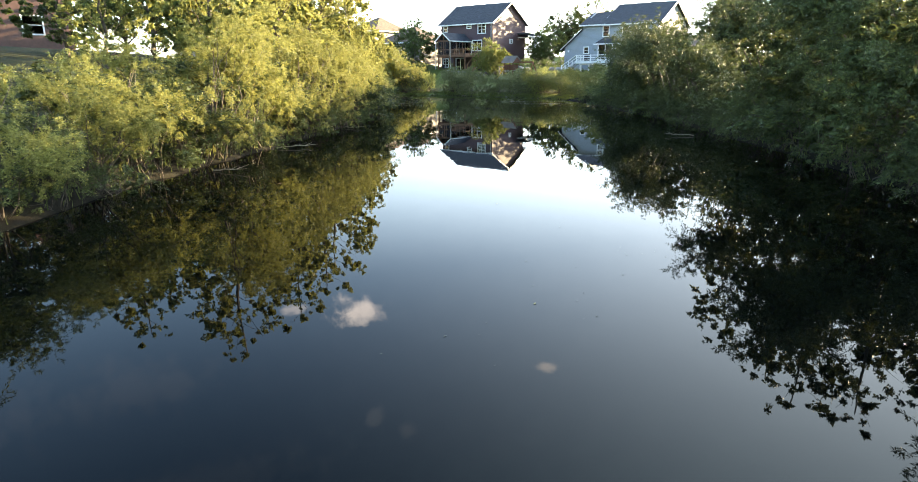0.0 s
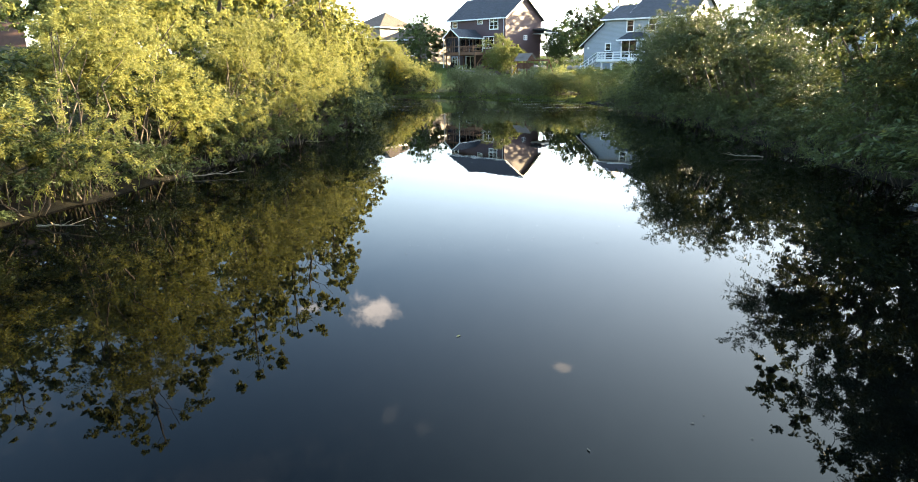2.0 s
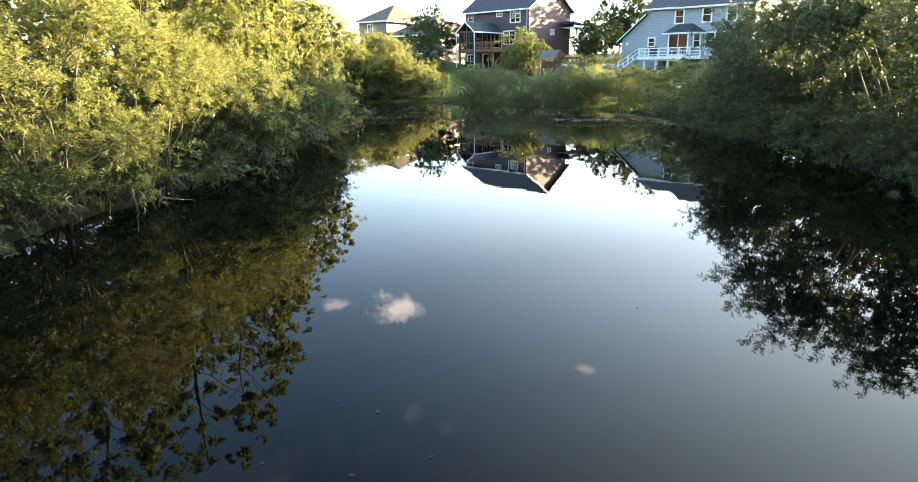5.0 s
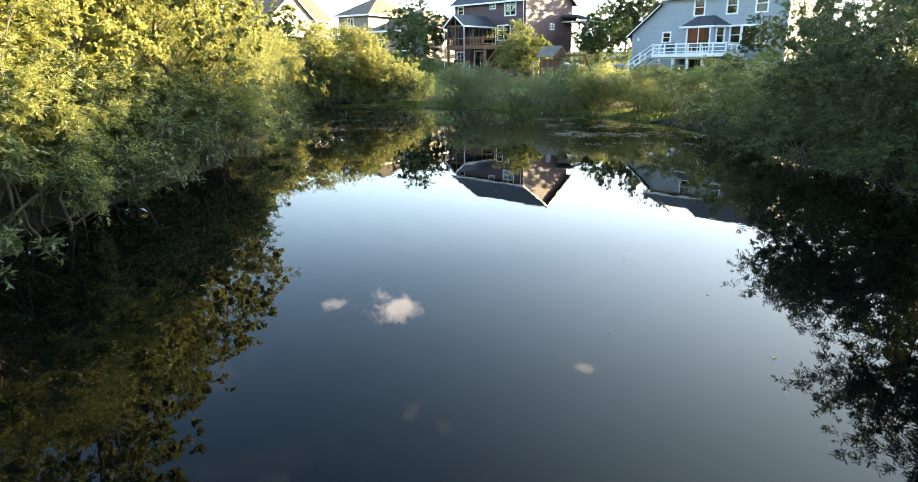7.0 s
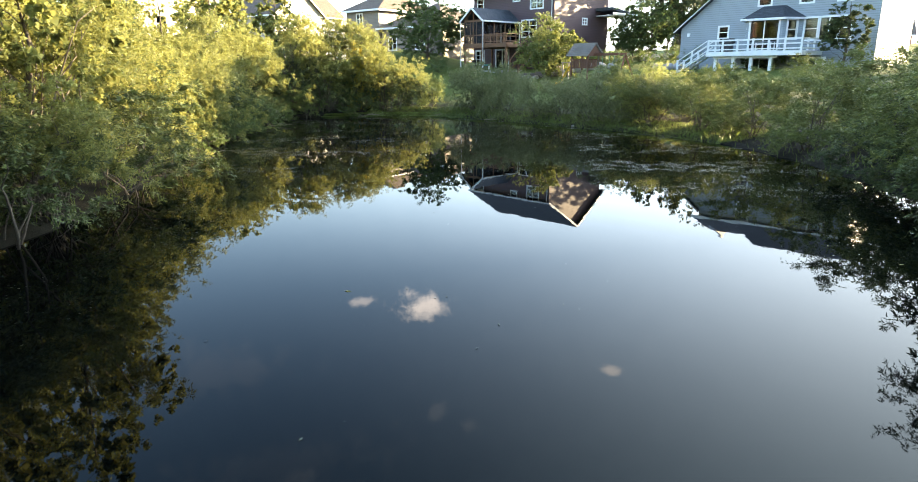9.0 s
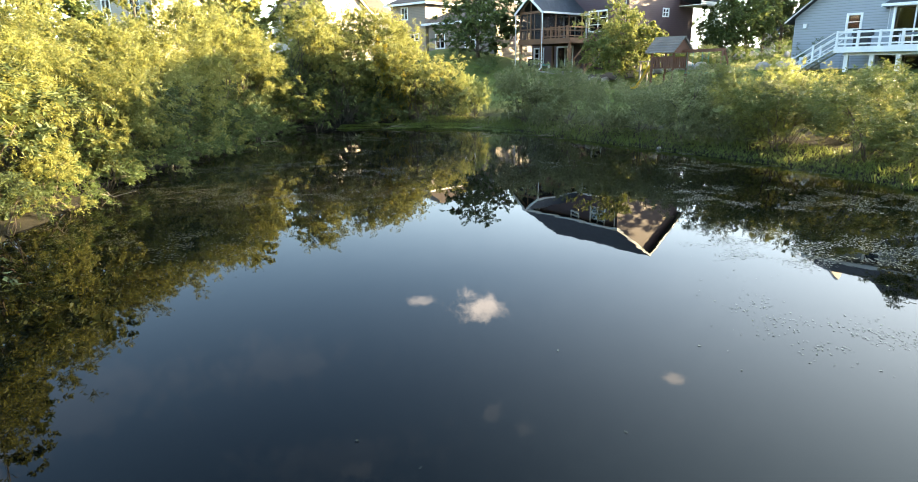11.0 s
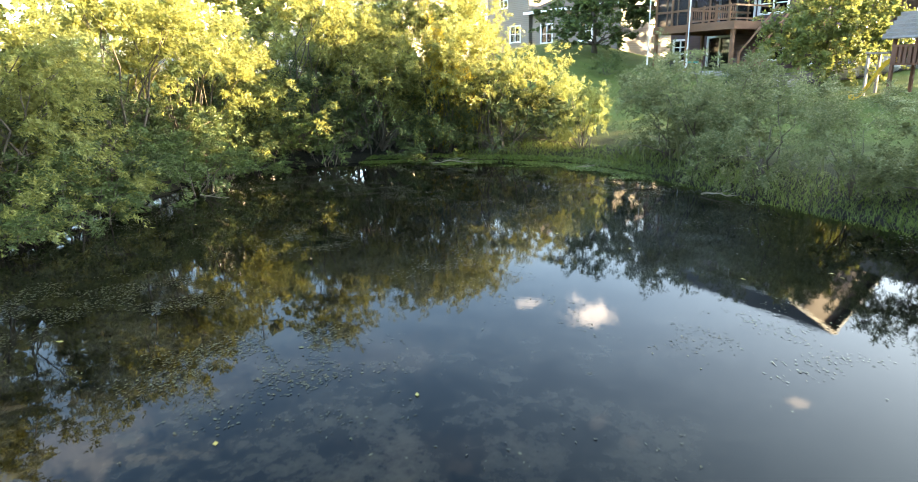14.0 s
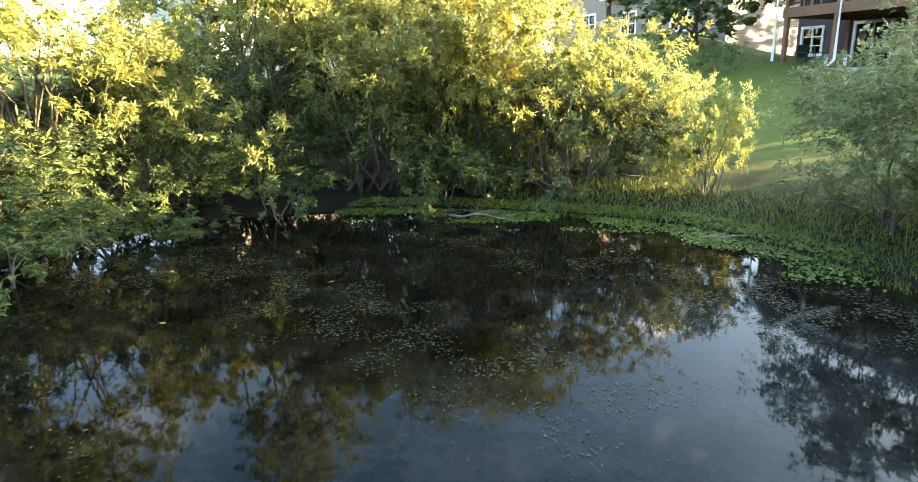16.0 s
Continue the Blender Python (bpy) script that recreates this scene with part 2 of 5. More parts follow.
def ground_material():
    """Lawn with mowing stripes up the slope; rank grass and a wet muddy margin, both darkened for shade under the
    bushes.
    """
    k = Mat("grass_and_bank")
    p = k.position()
    sep = k.node("ShaderNodeSeparateXYZ")
    k.link(p, sep.inputs[0])
    blade = k.noise(p, 45.0, 4.0, 0.7)
    clump = k.noise(p, 1.6, 4.0)
    lawn = k.ramp(k.math("ADD", k.math("MULTIPLY", blade, 0.5), k.math("MULTIPLY", clump, 0.5)), (0.3, (0.052, 0.07, 0.013)), (0.7, (0.10, 0.118, 0.024)))
    stripe = k.math("SINE", k.math("MULTIPLY", k.math("ADD", k.math("MULTIPLY", sep.outputs["X"], 0.62), k.math("MULTIPLY", sep.outputs["Y"], 0.78)), 5.2))
    lawn = k.mix(k.math("ADD", k.math("MULTIPLY", stripe, 0.12), 0.14), lawn, (0.05, 0.095, 0.016))
    # Waterline colour kept near black to stand in for shade under overhanging bushes.
    shaded_mud = k.ramp(clump, (0.3, (0.008, 0.007, 0.005)), (0.7, (0.024, 0.022, 0.013)))
    h = k.node("ShaderNodeMapRange")
    h.inputs["From Min"].default_value, h.inputs["From Max"].default_value = 0.30, 1.0
    k.link(k.math("ADD", sep.outputs["Z"], k.math("MULTIPLY", k.math("SUBTRACT", clump, 0.5), 0.5)), h.inputs["Value"])
    yard = k.node("ShaderNodeMapRange")
    yard.inputs["From Min"].default_value, yard.inputs["From Max"].default_value = 70.0, 80.0
    k.link(k.math("ADD", sep.outputs["Y"], k.math("MULTIPLY", k.math("SUBTRACT", clump, 0.5), 9.0)), yard.inputs["Value"])
    # Dark tone beneath the trees, with their shade put into the colour.
    shaded_litter = k.ramp(k.math("ADD", k.math("MULTIPLY", blade, 0.5), k.math("MULTIPLY", clump, 0.5)), (0.3, (0.02, 0.02, 0.010)), (0.55, (0.04, 0.045, 0.018)), (0.75, (0.07, 0.085, 0.025)))
    k.base(k.mix(h.outputs[0], shaded_mud, k.mix(yard.outputs[0], shaded_litter, lawn)))
    k.set(0.95, 0.0, 0.15)
    k.bump(blade, 0.6, 0.03)
    return k.m


M_water, M_ground = water_material(), ground_material()
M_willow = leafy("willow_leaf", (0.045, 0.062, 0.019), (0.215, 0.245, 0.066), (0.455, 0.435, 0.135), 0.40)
M_silver = leafy("silver_willow_leaf", (0.05, 0.068, 0.026), (0.175, 0.205, 0.088), (0.34, 0.345, 0.155), 0.34)
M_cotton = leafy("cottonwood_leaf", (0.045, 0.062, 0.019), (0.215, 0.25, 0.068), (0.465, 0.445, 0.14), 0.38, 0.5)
# Leaf colour brightened to stand in for sunlight on far-bank shrubs.
M_lime = leafy("sunlit_tone_leaf", (0.09, 0.115, 0.035), (0.26, 0.30, 0.09), (0.43, 0.44, 0.14), 0.42)
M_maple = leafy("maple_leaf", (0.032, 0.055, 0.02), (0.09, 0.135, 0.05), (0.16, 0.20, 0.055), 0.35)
# Darker copy of the leaf colours, for foliage meant to stand in shade.
M_shade = leafy("shade_leaf", (0.022, 0.038, 0.016), (0.078, 0.115, 0.045), (0.17, 0.19, 0.055), 0.22)
M_sallow = leafy("sallow_leaf", (0.04, 0.062, 0.02), (0.145, 0.19, 0.06), (0.30, 0.31, 0.09), 0.34)
M_gold = leafy("turning_leaf", (0.20, 0.18, 0.03), (0.42, 0.35, 0.05), (0.55, 0.42, 0.05), 0.45)
M_spruce = leafy("spruce_needle", (0.012, 0.028, 0.016), (0.03, 0.055, 0.03), (0.04, 0.07, 0.03), 0.1)
M_grass = leafy("bank_grass", (0.09, 0.14, 0.03), (0.17, 0.24, 0.055), (0.28, 0.31, 0.09), 0.45)
M_cress = leafy("low_water_plant", (0.055, 0.095, 0.018), (0.11, 0.17, 0.035), (0.18, 0.22, 0.05), 0.3)
M_pad = leafy("floating_leaf", (0.009, 0.010, 0.004), (0.034, 0.036, 0.015), (0.10, 0.105, 0.05), 0.1, 0.4)
# Floating leaf paled so its colour carries the sky's grazing sheen.
M_pad_sheen = leafy("sheen_floating_leaf", (0.035, 0.04, 0.022), (0.11, 0.12, 0.07), (0.21, 0.22, 0.145), 0.1, 0.3)
M_fallen = leafy("fallen_leaf", (0.16, 0.15, 0.04), (0.28, 0.25, 0.07), (0.4, 0.33, 0.08), 0.2)
M_reed = leafy("reed_blade", (0.09, 0.12, 0.04), (0.17, 0.20, 0.08), (0.28, 0.27, 0.13), 0.35)
M_bark = mottled("bark", (0.05, 0.04, 0.03), (0.14, 0.115, 0.085), 9.0, 0.9, 0.5, 40.0)
M_pale_stem = mottled("dead_stem", (0.16, 0.13, 0.09), (0.32, 0.28, 0.2), 6.0, 0.85, 0.3)
M_plum = siding("plum_siding", (0.078, 0.042, 0.047))
M_grey = siding("grey_blue_siding", (0.27, 0.30, 0.325))
M_tan = siding("tan_siding", (0.20, 0.17, 0.14))
M_blue = siding("slate_blue_siding", (0.15, 0.175, 0.20))
M_cream = siding("cream_siding", (0.32, 0.29, 0.24))
M_brick = mottled("red_brown_siding", (0.09, 0.05, 0.04), (0.15, 0.08, 0.06), 3.0)
M_roof_dark = shingles("charcoal_shingles", (0.045, 0.05, 0.058), (0.075, 0.08, 0.09))
M_roof_brown = shingles("brown_shingles", (0.10, 0.075, 0.058), (0.16, 0.125, 0.10))
M_white = mottled("white_paint", (0.66, 0.66, 0.65), (0.82, 0.82, 0.80), 2.0, 0.5, 0.05)
M_deckwood = wood("stained_deck_wood", (0.10, 0.045, 0.022), (0.21, 0.10, 0.05))
M_cedar = wood("cedar_wood", (0.09, 0.034, 0.02), (0.18, 0.075, 0.042))
M_greywood = wood("weathered_wood", (0.12, 0.10, 0.088), (0.27, 0.235, 0.21))
M_concrete = mottled("concrete", (0.22, 0.21, 0.20), (0.38, 0.37, 0.35), 2.0, 0.9)
M_stone = mottled("field_stone", (0.16, 0.14, 0.12), (0.42, 0.39, 0.35), 3.0, 0.85, 0.4)
M_mulch = mottled("dark_mulch", (0.02, 0.014, 0.01), (0.055, 0.038, 0.028), 8.0, 0.95, 0.6)
M_black = mottled("black_plastic", (0.012, 0.012, 0.013), (0.03, 0.03, 0.032), 4.0, 0.45)
M_teal = mottled("teal_plastic", (0.02, 0.18, 0.16), (0.04, 0.28, 0.24), 4.0, 0.4)
M_yellow = mottled("yellow_plastic", (0.5, 0.28, 0.02), (0.65, 0.38, 0.04), 4.0, 0.35)
M_room = mottled("dim_room_paint", (0.05, 0.045, 0.04), (0.08, 0.075, 0.065), 1.5, 0.9)
M_glass, M_screen = pane_glass("window_glass"), screen_mesh("insect_screen")


# ---- building helpers ----
def part(name, bm, material, parent=None, label="", smooth=False):
    """Links a bmesh as one mesh object under a thing or a part."""
    me = bpy.data.meshes.new(name)
    bm.to_mesh(me)
    bm.free()
    if smooth:
        me.polygons.foreach_set("use_smooth", [True] * len(me.polygons))
    me.materials.append(material)
    ob = new(name, me)
    ob.parent = parent
    return tagged(ob, label)


def thing(name, m, label, category, group="", kind=""):
    ob = new(name)
    ob.empty_display_size = 0.2
    ob.matrix_world = m
    return tagged(ob, label, category, group, kind)


def box(bm, x0, x1, y0, y1, z0, z1, m=None):
    vs = [bm.verts.new(m @ Vector(c) if m else c) for c in ((x0, y0, z0), (x1, y0, z0), (x1, y1, z0), (x0, y1, z0), (x0, y0, z1), (x1, y0, z1), (x1, y1, z1), (x0, y1, z1))]
    for f in ((3, 2, 1, 0), (4, 5, 6, 7), (0, 1, 5, 4), (1, 2, 6, 5), (2, 3, 7, 6), (3, 0, 4, 7)):
        bm.faces.new([vs[i] for i in f])
    return bm


def grid_slab(bm, xs, zs, solid, y0, y1, m=None):
    """One closed slab over a grid of cells, solid where solid(x, z) holds: walls with openings and window frames."""
    on = {(i, j) for i in range(len(xs) - 1) for j in range(len(zs) - 1) if solid((xs[i] + xs[i + 1]) / 2, (zs[j] + zs[j + 1]) / 2)}
    vs = {}

    def vert(i, j, y):
        if (i, j, y) not in vs:
            c = Vector((xs[i], y, zs[j]))
            vs[i, j, y] = bm.verts.new(m @ c if m else c)
        return vs[i, j, y]

    for i, j in on:
        bm.faces.new([vert(i, j, y0), vert(i + 1, j, y0), vert(i + 1, j + 1, y0), vert(i, j + 1, y0)])
        bm.faces.new([vert(i, j + 1, y1), vert(i + 1, j + 1, y1), vert(i + 1, j, y1), vert(i, j, y1)])
        for di, dj, a, b in ((-1, 0, (i, j + 1), (i, j)), (1, 0, (i + 1, j), (i + 1, j + 1)), (0, -1, (i, j), (i + 1, j)), (0, 1, (i + 1, j + 1), (i, j + 1))):
            if (i + di, j + dj) not in on:
                bm.faces.new([vert(*b, y0), vert(*a, y0), vert(*a, y1), vert(*b, y1)])
    return bm


def each_box(name, material, parent, *list_of_boxes):
    """Boxes that are parts of their own."""
    for b in list_of_boxes:
        part(name, boxes(b), material, parent)


def boxes(*list_of_boxes):
    bm = bmesh.new()
    for b in list_of_boxes:
        box(bm, *b)
    return bm


def beam(bm, a, b, w, h):
    """A square bar from a to b."""
    a, b = Vector(a), Vector(b)
    m = Matrix.Translation(a) @ (b - a).to_track_quat("Z", "Y").to_matrix().to_4x4()
    return box(bm, -w / 2, w / 2, -h / 2, h / 2, 0, (b - a).length, m)


def prism(bm, outline, x0, x1):
    """An outline in (y, z), stretched from x0 to x1."""
    a = [bm.verts.new((x0, y, z)) for y, z in outline]
    b = [bm.verts.new((x1, y, z)) for y, z in outline]
    n = len(outline)
    bm.faces.new(a[::-1])
    bm.faces.new(b)
    for i in range(n):
        bm.faces.new((a[i], a[(i + 1) % n], b[(i + 1) % n], b[i]))
    return bm


def tube(bm, pts, radii, sides=6):
    rings = []
    for i, (p, r) in enumerate(zip(pts, radii)):
        p = Vector(p)
        d = Vector(pts[min(i + 1, len(pts) - 1)]) - Vector(pts[max(i - 1, 0)])
        q = d.to_track_quat("Z", "Y")
        rings.append([bm.verts.new(p + q @ Vector((r * math.cos(2 * math.pi * k / sides), r * math.sin(2 * math.pi * k / sides), 0))) for k in range(sides)])
    for a, b in zip(rings, rings[1:]):
        for k in range(sides):
            bm.faces.new((a[k], a[(k + 1) % sides], b[(k + 1) % sides], b[k]))
    bm.faces.new(rings[0][::-1])
    bm.faces.new(rings[-1])
    return bm


def quad_mesh(name, verts, n_per=4):
    """A mesh of separate flat pieces: verts is (pieces, n_per, 3)."""
    k = len(verts)
    me = bpy.data.meshes.new(name)
    me.vertices.add(k * n_per)
    me.vertices.foreach_set("co", verts.astype(np.float32).ravel())
    me.loops.add(k * n_per)
    me.loops.foreach_set("vertex_index", np.arange(k * n_per, dtype=np.int32))
    me.polygons.add(k)
    me.polygons.foreach_set("loop_start", np.arange(0, k * n_per, n_per, dtype=np.int32))
    me.update(calc_edges=True)
    me.validate()
    return me


def unit(a):
    return a / (np.linalg.norm(a, axis=-1, keepdims=True) + 1e-9)


def leaf_verts(lobes, twigs, per_twig, length, width, rng, up=0.5, droop=0.25, twig_len=(0.25, 0.75), shell=0.45, broad=False, spray=6, reach=1.0):
    """Leafy shoots that grow outwards from rounded lobes: each is an axis with side twigs that shorten towards its tip, set with leaves."""
    lobes = np.array(lobes, float)
    wts = (lobes[:, 3] * lobes[:, 4] * lobes[:, 5]) ** 0.7
    n = max(1, twigs // spray)
    pick = rng.choice(len(lobes), n, p=wts / wts.sum())
    c, r = lobes[pick, :3], lobes[pick, 3:]
    out = unit(c * np.array([1, 1, 0]) + 1e-4)
    d = unit(rng.normal(size=(n, 3)) + out * 0.35 + np.array([0, 0, 0.25]))
    base = c + d * r * (shell + (1 - shell) * rng.random((n, 1)) ** 0.7)
    axis = unit(d * 0.75 + out * 0.2 + np.array([0, 0, up]) + rng.normal(size=(n, 3)) * 0.3)
    reach_n = reach * rng.uniform(*twig_len, (n, 1)) * (0.7 + 0.7 * rng.random((n, 1)) ** 2)
    s = rng.random((n, spray, 1)) ** 0.8
    start = base[:, None] + axis[:, None] * s * reach_n[:, None]
    start[..., 2] -= droop * 0.5 * s[..., 0] ** 2 * reach_n
    a = np.repeat(axis, spray, 0)
    start, s, long = start.reshape(-1, 3), s.reshape(-1, 1), np.repeat(reach_n, spray, 0)
    round_ = unit(np.cross(a, rng.normal(size=a.shape)))
    grow = unit(a * (0.55 + 0.5 * s) + round_ * 0.75 + np.array([0, 0, up * 0.25]) + rng.normal(size=a.shape) * 0.15)
    tl = long * (0.62 - 0.3 * s) * rng.uniform(0.6, 1.3, s.shape)
    k = len(start)
    u = (np.arange(per_twig) + 0.3)[None, :, None] / per_twig
    pos = start[:, None] + grow[:, None] * (u * tl[:, None])
    pos[..., 2] -= droop * (u[..., 0] ** 2) * tl
    pos = pos.reshape(-1, 3) + rng.normal(size=(k * per_twig, 3)) * 0.012
    g = np.repeat(grow, per_twig, 0)
    side = unit(np.cross(g, rng.normal(size=g.shape)))
    ld = unit(g * 0.6 + side * 0.7 + np.array([0, 0, -droop]) + rng.normal(size=g.shape) * 0.2)
    wd = unit(np.cross(ld, rng.normal(size=g.shape)))
    nrm = np.cross(ld, wd)
    ll = length * rng.uniform(0.65, 1.25, (len(pos), 1))
    ww = width * rng.uniform(0.7, 1.2, (len(pos), 1))
    if broad:
        v = np.stack([pos, pos + ld * ll * 0.45 + wd * ww * 0.5 + nrm * ll * 0.06, pos + ld * ll, pos + ld * ll * 0.45 - wd * ww * 0.5 + nrm * ll * 0.06], 1)
    else:
        v = np.stack([pos + wd * ww * 0.12, pos + ld * ll * 0.42 + wd * ww * 0.62, pos + ld * ll - wd * ww * 0.2], 1)
    return v[v[:, :, 2].min(1) > 0.02]


def stems_mesh(name, paths):
    bm = bmesh.new()
    for pts, radii, sides in paths:
        tube(bm, pts, radii, sides)
    me = bpy.data.meshes.new(name)
    bm.to_mesh(me)
    bm.free()
    me.polygons.foreach_set("use_smooth", [True] * len(me.polygons))
    return me


def limb(rng, a, b, r0, r1, n=5, wobble=0.12, sag=0.0):
    a, b = np.array(a, float), np.array(b, float)
    ts = np.linspace(0, 1, n)
    pts = a + (b - a) * ts[:, None]
    k = np.linalg.norm(b - a)
    pts[1:-1] += rng.normal(size=(n - 2, 3)) * wobble * k * 0.35
    pts[:, 2] += sag * np.sin(ts * math.pi) * k
    return [tuple(p) for p in pts], list(np.linspace(r0, r1, n)), 5


def plant(name, trunk_me, crown_me, bark, leaf, m, label, category, group):
    root = thing(name, m, label, category, group)
    for nm, me, mat in (("trunk", trunk_me, bark), ("crown", crown_me, leaf)):
        if not me.materials:
            me.materials.append(mat)
        o = new(nm, me)
        o.parent = root
    return root


def willow_meshes(seed, height, radius, twigs, per_twig=9, length=0.15, width=0.05, leaf_up=0.5, droop=0.3, low=0.06, stems=14, lobes_n=38, lean=(0, 0), inner=520):
    """A many-stemmed willow: stems fan out from the base into uneven leafy lobes that reach down to the ground."""
    rng = np.random.default_rng(seed)
    lobes, paths = [], []
    for i in range(lobes_n):
        a = i * 2.4 + rng.normal() * 0.5
        h = low + (0.86 - low) * ((i * 0.618) % 1.0) ** 0.9
        spread = radius * (0.92 - 0.7 * max(0, h - 0.4) ** 1.1) * (0.35 + 0.65 * rng.random() ** 0.5)
        x, y, z = spread * math.cos(a) + lean[0] * h, spread * math.sin(a) + lean[1] * h, h * height
        s = radius * rng.uniform(0.15, 0.34)
        lobes.append((x, y, z, s, s, s * rng.uniform(0.8, 1.5)))
    for i in range(stems):
        lo = lobes[i % lobes_n]
        a = rng.uniform(0, 2 * math.pi)
        base = (0.3 * radius * math.cos(a) * rng.random(), 0.3 * radius * math.sin(a) * rng.random(), -0.15)
        paths.append(limb(rng, base, (lo[0], lo[1], lo[2] + 0.2), rng.uniform(0.012, 0.03) * radius / 2 + 0.006, 0.006, 6, 0.1, 0.12))
    v = leaf_verts(lobes, twigs, per_twig, length, width, rng, leaf_up, droop)
    if inner:
        core = [(x * 0.8, y * 0.8, z * 0.93, a * 0.7, b * 0.7, c * 0.7) for x, y, z, a, b, c in lobes]
        v = np.concatenate([v, leaf_verts(core, inner, 8, length * 1.5, width * 2.6, rng, leaf_up, droop, (0.2, 0.5), 0.0, reach=0.9)])
    return stems_mesh("willow_stems_%d" % seed, paths), quad_mesh("willow_leaves_%d" % seed, v, 3)


def tall_tree_meshes(seed, height, radius, twigs, per_twig=8, length=0.13, width=0.115, clear=0.12, lobes_n=26, droop=0.35, trunk=0.15):
    """A single-trunked tree with ascending limbs and a loose, ragged crown."""
    rng = np.random.default_rng(seed)
    lobes, paths = [], []
    top = (rng.normal() * 0.2, rng.normal() * 0.2, height * 0.93)
    paths.append((*limb(rng, (0, 0, -0.2), top, trunk, 0.02, 8, 0.04)[:2], 8))
    for i in range(lobes_n):
        h = clear + (0.95 - clear) * ((i + rng.random()) / lobes_n)
        w = radius * math.sin(math.pi * min(1, (h - clear) / (1 - clear) * 0.85 + 0.15)) ** 0.8
        a = i * 2.4 + rng.normal() * 0.4
        d = w * rng.uniform(0.35, 0.9)
        x, y, z = d * math.cos(a), d * math.sin(a), h * height
        s = max(0.3, w * rng.uniform(0.28, 0.5))
        lobes.append((x, y, z, s, s, s * rng.uniform(0.8, 1.2)))
        zb = max(0.4, z - d * 0.9)
        paths.append(limb(rng, (top[0] * zb / height, top[1] * zb / height, zb), (x, y, z), trunk * 0.32 * (1.1 - h), 0.008, 5, 0.12))
    v = leaf_verts(lobes, twigs, per_twig, length, width, rng, 0.35, droop, (0.2, 0.6), 0.3, True)
    v = np.concatenate([v, leaf_verts(lobes, twigs // 4, 8, length * 2.0, width * 2.1, rng, 0.35, droop, (0.2, 0.5), 0.0, True)])
    return stems_mesh("tree_limbs_%d" % seed, paths), quad_mesh("tree_leaves_%d" % seed, v)

# ---- the pond and its ground ----
SHORE = [(-9.5, -45), (-9.5, -20), (-9.2, 0), (-8.9, 10), (-8.8, 15), (-8.3, 20), (-7.5, 25), (-6.9, 30), (-6.2, 37), (-6.3, 44), (-6.6, 50), (-8.2, 57),
         (-9.8, 61), (-11.2, 66), (-12.1, 71), (-13.0, 75), (-11.3, 78.2), (-8.0, 79.8), (-4.0, 80.1), (-1.6, 78.6), (0.5, 76.6), (3.0, 74.0), (5.2, 71.8),
         (7.5, 69.2), (9.5, 66.5), (11.2, 62), (11.8, 56), (11.8, 50), (12.1, 44), (12.2, 38), (12.0, 31), (11.8, 24), (11.3, 18), (11, 12), (11, 0), (11.5, -20), (11, -45), (0, -52)]


def smooth_loop(pts, steps=4):
    p = np.array(pts, float)
    out = []
    for i in range(len(p)):
        a, b, c, d = p[i - 1], p[i], p[(i + 1) % len(p)], p[(i + 2) % len(p)]
        for s in range(steps):
            t = s / steps
            out.append(0.5 * (2 * b + (c - a) * t + (2 * a - 5 * b + 4 * c - d) * t * t + (3 * b - a - 3 * c + d) * t ** 3))
    return np.array(out)


LOOP = smooth_loop(SHORE)


def shore_distance(q):
    """Metres from the shoreline, positive on land."""
    q = np.asarray(q, float)
    best = np.full(len(q), 1e9)
    inside = np.zeros(len(q), bool)
    for a, b in zip(LOOP, np.roll(LOOP, -1, 0)):
        ab = b - a
        t = np.clip(((q - a) @ ab) / (ab @ ab), 0, 1)
        best = np.minimum(best, np.hypot(*(q - a - t[:, None] * ab).T))
        cross = (a[1] > q[:, 1]) != (b[1] > q[:, 1])
        xi = a[0] + (q[:, 1] - a[1]) / (b[1] - a[1] + 1e-12) * ab[0]
        inside ^= cross & (q[:, 0] < xi)
    return np.where(inside, -best, best)


def ground_height(q):
    q = np.asarray(q, float)
    d = shore_distance(q)
    x, y = q[:, 0], q[:, 1]
    land = 0.06 + 0.155 * np.clip(d, 0, 17.5) + np.where(x < 0, np.clip((74 - y) / 8, 0, 1), np.clip((58 - y) / 10, 0, 1)) * 0.22 * np.clip(d - 1.0, 0, 7) + 0.02 * np.clip(d - 17.5, 0, 10) + 0.05 * np.clip(d - 27.5, 0, 60)
    land += 1.9 * np.exp(-(((x + 10) / 6.0) ** 2 + ((y - 106) / 9.0) ** 2))
    land += 0.9 * np.exp(-(((x - 15) / 5.0) ** 2 + ((y - 106) / 8.0) ** 2))
    land += 0.035 * np.sin(x * 1.3 + 0.7 * y + 2.2 * np.sin(0.23 * y + 0.1 * x)) * np.sin(0.9 * y - x * 0.4 + 2.0 * np.sin(0.19 * x - 0.31 * y)) * np.clip(d, 0, 1)
    bed = -0.05 - 0.35 * np.clip(-d, 0, 5)
    return np.where(d > 0, land, bed)


def ground_at(x, y):
    return float(ground_height([(x, y)])[0])


def axis(lo, hi, step, far):
    mid = np.arange(lo, hi + step / 2, step)
    out, s = [], step
    while sum(out) < far:
        s *= 1.35
        out.append(s)
    grow = np.cumsum(out)
    return np.concatenate([(lo - grow)[::-1], mid, hi + grow])


